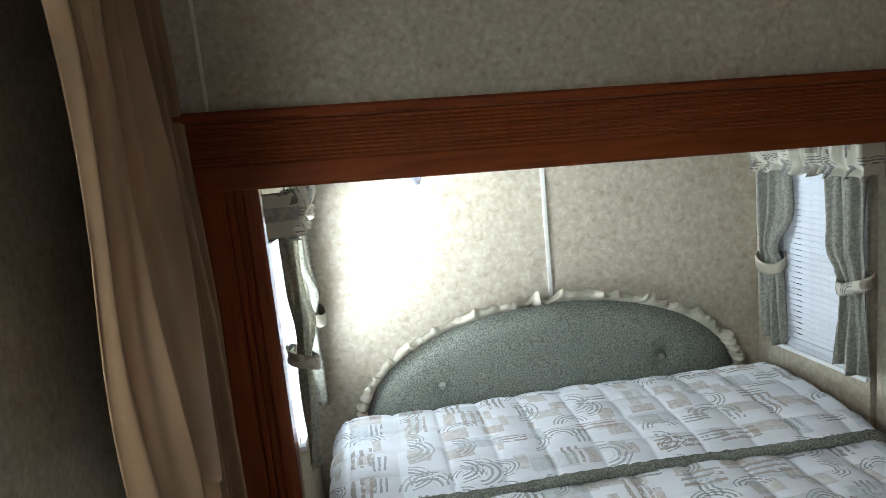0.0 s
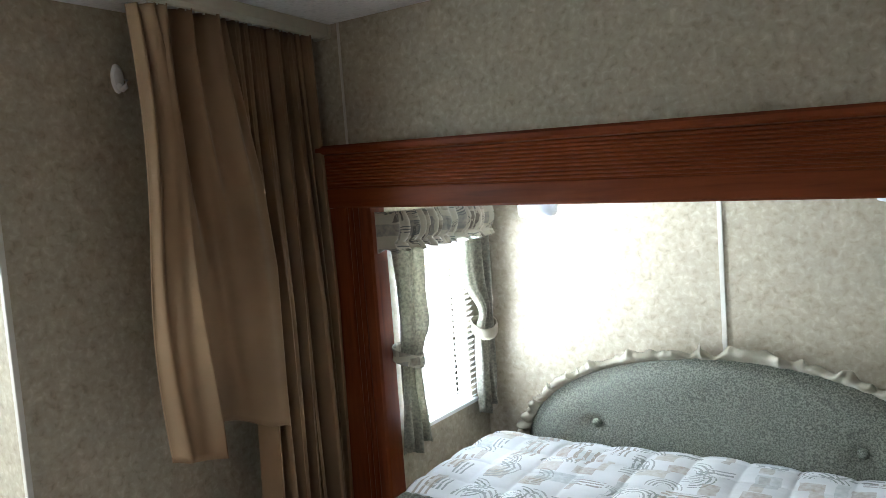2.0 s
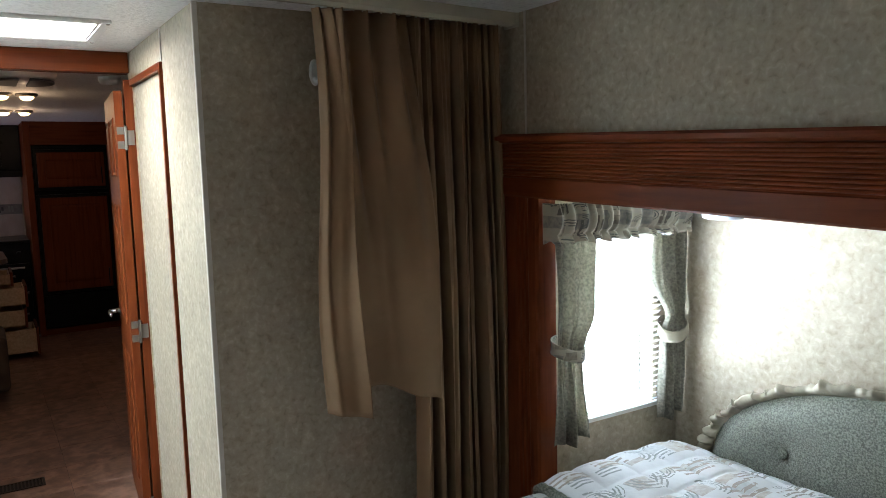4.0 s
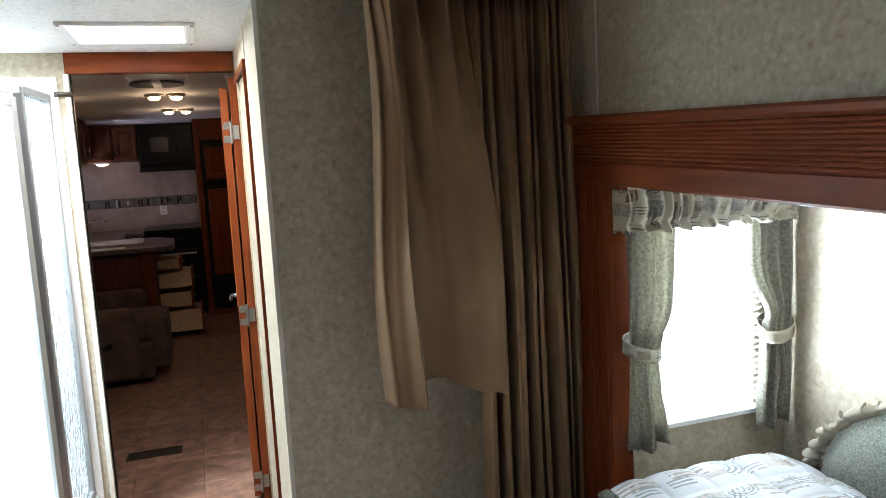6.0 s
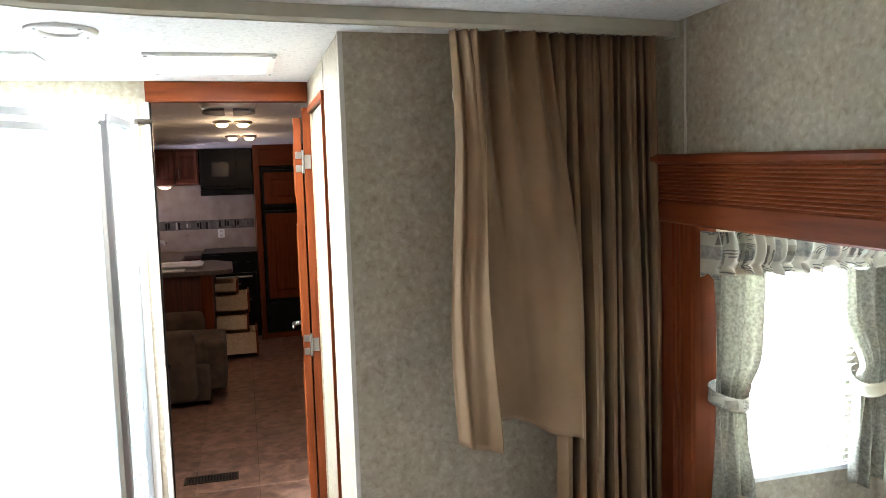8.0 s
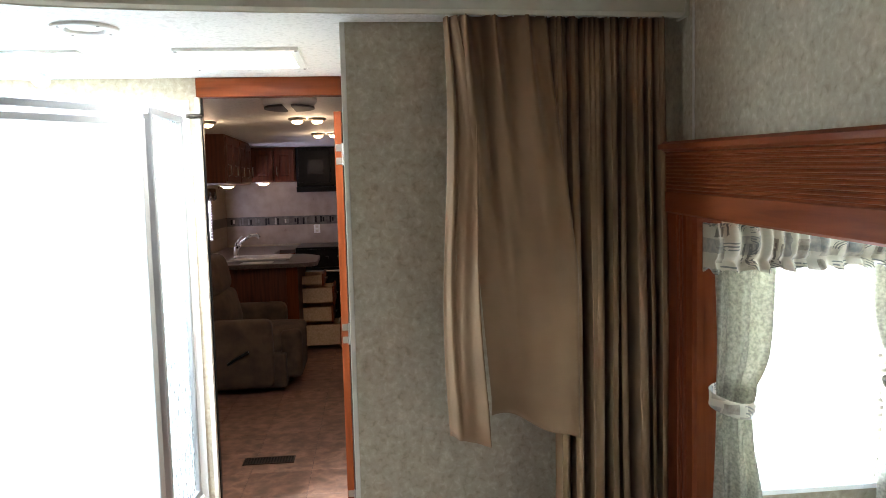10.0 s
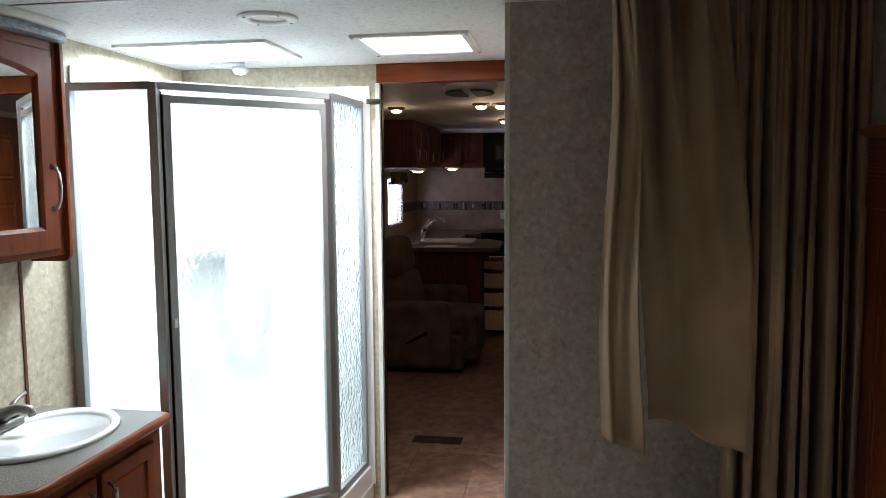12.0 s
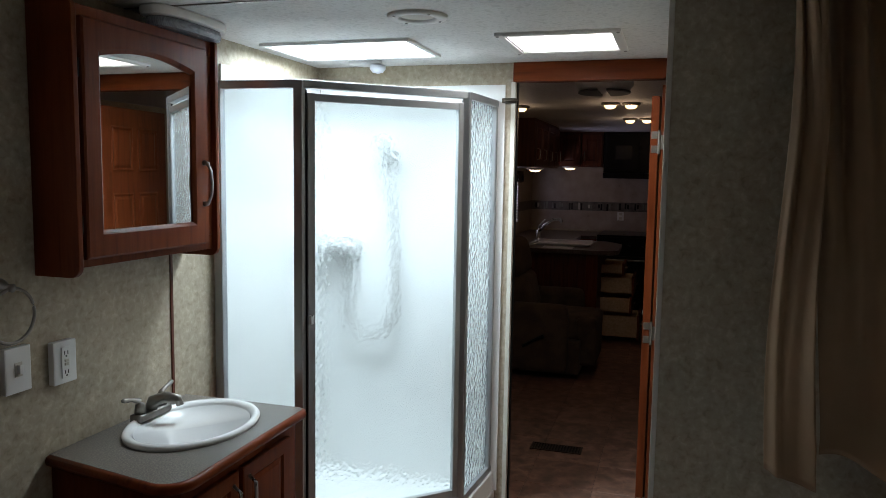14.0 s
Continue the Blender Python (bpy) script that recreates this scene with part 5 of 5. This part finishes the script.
part("hood_lip", block(-6.74, -6.24, 1.115, 1.672, 1.535, 1.597, 0.006), BLACK, mw)
# wall cabinets are the same cherry, coloured darker for the shade they hang in
far_cabinets = []
for y0, y1 in ((0.60, 0.86), (0.865, 1.105)):
    u = thing("wall_cabinet", (-6.5, (y0 + y1) / 2, 1.57), "cherry wall cabinet above the kitchen counter, shade put into its colour", "cabinet", "kitchen wall cabinets")
    part("carcass", block(-6.74, -6.32, y0, y1, 1.66, CEIL - 0.002, 0.002), DARKANDSHADEDWOOD, u)
    far_cabinets.append(u)
    d_ = panel_door("cabinet_door", u, -6.32, y0 + 0.012, y1 - 0.012, 1.675, CEIL - 0.03, "y", 1, DARKANDSHADEDWOOD)
    part("handle", bow(-6.302, y0 + 0.035, 1.72, 1.83, 0.025, 0), CHROME, d_)
u = thing("wall_cabinet", (-6.0, 0.38, 1.57), "cherry corner wall cabinet above the kitchen counter, shade put into its colour", "cabinet", "kitchen wall cabinets")
part("carcass", prism([(-6.74, YS + 0.074), (-5.80, YS + 0.074), (-5.80, 0.52), (-6.32, 0.595), (-6.74, 0.595)], "z", 1.66, CEIL - 0.002), DARKANDSHADEDWOOD, u)
far_cabinets.append(u)
for x0, x1 in ((-4.98, -4.30), (-5.66, -4.99)):
    u = thing("wall_cabinet", ((x0 + x1) / 2, 0.38, 1.55), "cherry wall cabinet along the window wall, shade put into its colour", "cabinet", "kitchen wall cabinets")
    part("carcass", block(x0, x1, YS + 0.002, 0.65, 1.63, CEIL - 0.002, 0.002), DARKANDSHADEDWOOD, u)
    for a, b in ((x0 + 0.012, (x0 + x1) / 2 - 0.004), ((x0 + x1) / 2 + 0.004, x1 - 0.012)):
        d_ = panel_door("cabinet_door", u, 0.65, a, b, 1.645, CEIL - 0.03, "x", 1, DARKANDSHADEDWOOD)
        part("handle", bow(b - 0.035, 0.668, 1.69, 1.79, 0, 0.025), CHROME, d_)
for px, py, pz in ((-6.24, 0.70, 1.66), (-5.52, 0.44, 1.63)):
    e = thing("under_cabinet_lamp", (px, py, pz), "small lit lamp under a kitchen wall cabinet", "lamp", "under-cabinet lamps")
    part("rim", revolve([(0, 0), (0.085, 0), (0.085, -0.012), (0.06, -0.02)], (px, py, pz), 24), WHITE, e, smooth=True)
    part("lens", revolve([(0.062, -0.018), (0.045, -0.034), (0, -0.04)], (px, py, pz), 20), BULB, e, smooth=True)
    lamp("under_cabinet_bulb", "POINT", Matrix.Translation((px, py, pz - 0.07)), 0.3, (1, 0.72, 0.48), radius=0.03)

# the far wall's row stands against the closing wall
for e in (fs, fridge, rg, mw, *far_cabinets):
    e.location += Vector((-0.07, -0.06, 0))

# counters
base1 = thing("base_cabinet", (-6.5, 0.7, 0), "cherry wood base cabinet under the far kitchen counter", "cabinet")
part("carcass", block(-6.81, -6.19, YS + 0.002, 1.02, 0, 0.862, 0.002), CHERRY["z"], base1)
panel_door("cabinet_door", base1, -6.19, 0.83, 1.01, 0.10, 0.68, "y", 1, CHERRY["z"])
panel_door("drawer_front", base1, -6.19, 0.83, 1.01, 0.70, 0.85, "y", 1, CHERRY["z"], 0.03)
base2 = thing("base_cabinet", (-5.4, 0.5, 0), "cherry wood base cabinet under the window counter", "cabinet")
part("carcass", block(-6.18, -5.46, YS + 0.002, 0.80, 0, 0.862, 0.002), CHERRY["z"], base2)
pen = thing("peninsula_cabinet", (-4.5, 0.7, 0), "cherry wood kitchen peninsula with drawers pulled open", "cabinet")
part("carcass", block(-5.45, -4.55, YS + 0.002, 1.195, 0, 0.862, 0.003), DARKANDSHADEDWOOD, pen)
part("end_stile", block(-4.552, -4.52, 1.10, 1.202, 0, 0.862, 0.003), CHERRY["z"], pen)
for z0, z1, y1 in ((0.655, 0.735, 1.41), (0.475, 0.615, 1.505), (0.295, 0.425, 1.49), (0.06, 0.255, 1.565)):
    box = block(-5.28, -4.92, 1.202, y1 - 0.02, z0, z0 + 0.012, 0.001)
    for xa in (-5.292, -4.93):
        block(xa, xa + 0.012, 1.202, y1 - 0.02, z0, z1, 0.001, bm=box)
    block(-5.28, -4.93, y1 - 0.032, y1 - 0.021, z0 + 0.012, z1, 0.001, bm=box)
    d_ = part("drawer", box, DRAWERWOOD, pen, "pale wood drawer box")
    part("drawer_front", block(-5.32, -4.89, y1 - 0.02, y1, z0 - 0.02, z1 + 0.02, 0.004), CHERRY["x"], d_)
    part("knob", tube([(-5.10, y1, (z0 + z1) / 2), (-5.10, y1 + 0.012, (z0 + z1) / 2), (-5.10, y1 + 0.025, (z0 + z1) / 2)], [0.006, 0.007, 0.013], 10), CHROME, d_)
ctop_ = thing("kitchen_counter", (-5.0, 0.6, 0.865), "speckled brown laminate counter turning into a peninsula", "countertop")
pts = [(-6.81, YS + 0.003), (-4.485, YS + 0.003), (-4.485, 1.23)] + [(-4.63 + 0.145 * math.cos(a), 1.23 + 0.145 * math.sin(a)) for a in [k * math.pi / 16 for k in range(1, 9)]] + [(-5.25, 1.36), (-5.52, 1.18), (-5.52, 0.86), (-6.15, 0.86), (-6.15, 1.025), (-6.81, 1.025)]
part("slab", prism(pts, "z", 0.864, 0.902, 0.003), KITCHENTOP, ctop_)
sink = thing("kitchen_sink", (-5.10, 0.88, 0.90), "white double kitchen sink with a cover board beside it", "sink")
SINKW = mixed("sink_white", [(0.62, 0.63, 0.66), (0.74, 0.75, 0.78)], scale=6, rough=0.25)
own = None
for a, b, c, d in ((-5.40, -4.78, 0.60, 0.64), (-5.40, -4.78, 1.12, 1.16), (-5.40, -5.36, 0.64, 1.12), (-4.82, -4.78, 0.64, 1.12), (-5.11, -5.07, 0.64, 1.12)):
    own = block(a, b, c, d, 0.903, 0.917, 0.004, bm=own)
part("rim", own, SINKW, sink)
part("bowl_floor", block(-5.36, -5.11, 0.64, 1.12, 0.9035, 0.908, 0.001), SINKW, sink)
part("cover_board", block(-5.10, -4.75, 0.70, 1.20, 0.918, 0.930, 0.003), SINKW, sink, "white sink cover board")
kf = thing("kitchen_faucet", (-5.43, 0.60, 0.902), "chrome single-lever kitchen faucet behind the sink", "faucet")
part("body", tube([(-5.43, 0.60, 0.902), (-5.43, 0.60, 0.915), (-5.43, 0.60, 0.99), (-5.42, 0.605, 1.02)], [0.032, 0.026, 0.024, 0.02], 14), CHROME, kf, smooth=True)
part("spout", tube([(-5.43, 0.605, 0.97), (-5.40, 0.66, 1.05), (-5.37, 0.76, 1.115), (-5.36, 0.82, 1.12), (-5.36, 0.845, 1.09)], [0.015, 0.014, 0.014, 0.018, 0.018], 12), CHROME, kf, smooth=True)
part("lever", tube([(-5.43, 0.60, 1.02), (-5.43, 0.625, 1.06), (-5.43, 0.665, 1.11)], [0.014, 0.009, 0.007], 10), CHROME, kf, smooth=True)
paper = solo("paper_sheet", block(-4.74, -4.54, 0.78, 1.06, 0.903, 0.906), WHITE, "white printed papers lying on the kitchen counter", "paper")

for e in (sink, kf, paper):
    e.location.y -= 0.09

# splashback
sb = thing("splashback", (-6.81, 0.9, 0.92), "cream tiled kitchen splashback with a dark slate band", "splashback", kind="structure")
part("tile_field", block(-6.819, -6.812, YS + 0.01, 1.605, 0.925, 1.655, 0.001), SPLASHTILE, sb)
part("tile_field", block(-6.805, -5.25, YS + 0.001, YS + 0.008, 0.905, 1.035, 0.001), SPLASHTILE, sb)
part("tile_field", block(-6.805, -6.0, YS + 0.001, YS + 0.008, 1.037, 1.62, 0.001), SPLASHTILE, sb)
part("band", block(-6.8115, -6.808, YS + 0.012, 1.604, 1.15, 1.255, 0.001), BANDTILE, sb)
part("band", block(-6.805, -6.01, YS + 0.008, YS + 0.012, 1.15, 1.255, 0.001), BANDTILE, sb)
rb = random.Random(9)
GLASSY = [mixed("band_insert_" + k, [c, tuple(v * 1.4 for v in c)], scale=20, rough=0.2) for k, c in (("dark", (0.02, 0.02, 0.022)), ("pale", (0.40, 0.38, 0.34)), ("grey", (0.16, 0.16, 0.15)))]
y = 0.22
while y < 1.55:
    for dy in (0.0, 0.028):
        hgt = rb.uniform(0.04, 0.085)
        zc = 1.202 + rb.uniform(-0.010, 0.010)
        part("mosaic_tile", block(-6.808, -6.802, y + dy, y + dy + 0.020, zc - hgt / 2, zc + hgt / 2, 0.001, 1), rb.choice(GLASSY), sb)
    y += rb.uniform(0.085, 0.12)

plate = thing("outlet", (-6.80, 1.233, 1.10), "white outlet plate on the tiled splashback", "outlet")
part("cover_plate", block(-6.812, -6.802, 1.195, 1.270, 1.045, 1.145, 0.003), WHITE, plate)
for z in (1.07, 1.12):
    part("socket", block(-6.803, -6.799, 1.216, 1.250, z - 0.014, z + 0.014, 0.001), TRIMWHITE, plate)

# kitchen window
def south_side(s, nn, z):
    return (s, YS + nn, z)


window("window_3", south_side, WS[0], WS[1], WS[2], WS[3], "kitchen window with a white slatted blind")
blind(south_side, WS[0] + 0.01, WS[1] - 0.01, WS[2] + 0.0, WS[3] - 0.05, 0.03, radians(35), "white slatted blind at the kitchen window", "kitchen blind")
vl = thing("kitchen_valance", (-5.65, YS, 1.50), "dark scalloped valance with metal scrolls above the kitchen window", "valance")


def kval(u, v):
    s = -6.03 + u * 0.76
    return (s, YS + 0.05 + 0.012 * math.sin(u * 60), 1.60 - v * (0.10 + 0.03 * abs(math.sin(u * 12))))


part("cloth", sheet(kval, 90, 6), BROWNCLOTH, vl, smooth=True, solid=0.002)
for k in range(3):
    cx = -5.92 + k * 0.26
    part("scroll", tube([(cx + 0.05 * math.cos(a) * (1 - a / 14), YS + 0.075, 1.515 + 0.05 * math.sin(a) * (1 - a / 14)) for a in [q * 0.5 for q in range(18)]], 0.005, 6), BLACK, vl, smooth=True)

# recliner
rc = thing("recliner", (-3.5, 0.85, 0), "brown suede recliner with padded arms by the peninsula", "armchair")


def cushion(x0, x1, y0, y1, z0, z1, r, tilt=0, centre=None):
    own = block(x0, x1, y0, y1, z0, z1, r, 5)
    for v in own.verts:
        cx, cy, cz = (x0 + x1) / 2, (y0 + y1) / 2, (z0 + z1) / 2
        k = 0.012 * noise.noise((v.co.x * 6, v.co.y * 6, v.co.z * 6))
        v.co += (v.co - Vector((cx, cy, cz))).normalized() * k
    if tilt:
        turned(own, centre or ((x0 + x1) / 2, y0, z0), tilt, "X")
    return own


part("base", cushion(-3.84, -3.18, 0.55, 1.22, 0.04, 0.30, 0.02), BROWNCLOTH, rc, smooth=True)
part("arm", cushion(-3.30, -3.10, 0.50, 1.13, 0.06, 0.575, 0.075), BROWNCLOTH, rc, smooth=True)
part("arm", cushion(-3.98, -3.80, 0.50, 1.17, 0.06, 0.61, 0.075), BROWNCLOTH, rc, smooth=True)
part("seat_cushion", cushion(-3.81, -3.29, 0.62, 1.30, 0.27, 0.475, 0.06), BROWNCLOTH, rc, smooth=True)
part("footrest", cushion(-3.80, -3.26, 1.17, 1.335, 0.09, 0.47, 0.05), BROWNCLOTH, rc, smooth=True)
part("back_cushion", cushion(-3.83, -3.27, 0.56, 0.84, 0.40, 0.74, 0.11, 12), BROWNCLOTH, rc, smooth=True)
part("back_cushion", cushion(-3.84, -3.26, 0.50, 0.77, 0.69, 1.02, 0.12, 14), BROWNCLOTH, rc, smooth=True)
part("back_frame", cushion(-3.80, -3.30, 0.40, 0.56, 0.10, 0.92, 0.05, 10), BROWNCLOTH, rc, smooth=True)
part("lever", tube([(-3.09, 0.80, 0.26), (-3.075, 0.88, 0.31), (-3.075, 0.96, 0.35)], [0.012, 0.010, 0.014], 8), BLACK, rc, "black release lever", smooth=True)

rc.location += Vector((-0.27, -0.03, 0))

# floor register
reg = thing("floor_register", (-1.98, 1.245, 0), "dark brown metal floor register set in the tiles", "floor vent")
REGM = mixed("register_metal", [(0.03, 0.02, 0.015), (0.05, 0.035, 0.025)], scale=10, rough=0.4, metal=0.4)
own = None
for a, b, c, d in ((-2.035, -1.925, 1.10, 1.112), (-2.035, -1.925, 1.378, 1.39), (-2.035, -2.025, 1.112, 1.378), (-1.935, -1.925, 1.112, 1.378)):
    own = block(a, b, c, d, 0.001, 0.006, 0.001, bm=own)
part("rim", own, REGM, reg)
part("well", block(-2.024, -1.936, 1.113, 1.377, 0.0008, 0.0018), BLACK, reg)
for k in range(16):
    part("louvre", block(-2.024, -1.936, 1.118 + k * 0.0163, 1.125 + k * 0.0163, 0.002, 0.005), REGM, reg)

# ---- floor tiles ----
T = 0.335
tile_mesh = None
nx, ny = int((XE - XF) / T) + 1, int((YW - YS) / T) + 1
for i in range(nx):
    for j in range(ny):
        x0, y0 = XF + i * T, YS + j * T
        x1, y1 = min(x0 + T, XE), min(y0 + T, YW)
        if x1 - x0 < 0.05 or y1 - y0 < 0.05:
            continue
        full = abs(x1 - x0 - T) < 1e-6 and abs(y1 - y0 - T) < 1e-6
        if full and tile_mesh:
            o = new("tile", tile_mesh)
            o.parent = floor
            o.location = (x0, y0, 0)
            continue
        own = block(0.0012, x1 - x0 - 0.0012, 0.0012, y1 - y0 - 0.0012, -0.0045, 0.0, 0.0008, 1)
        o = part("tile", own, TILEFLOOR, None)
        o.parent = floor
        o.location = (x0, y0, 0)
        if full:
            tile_mesh = o.data
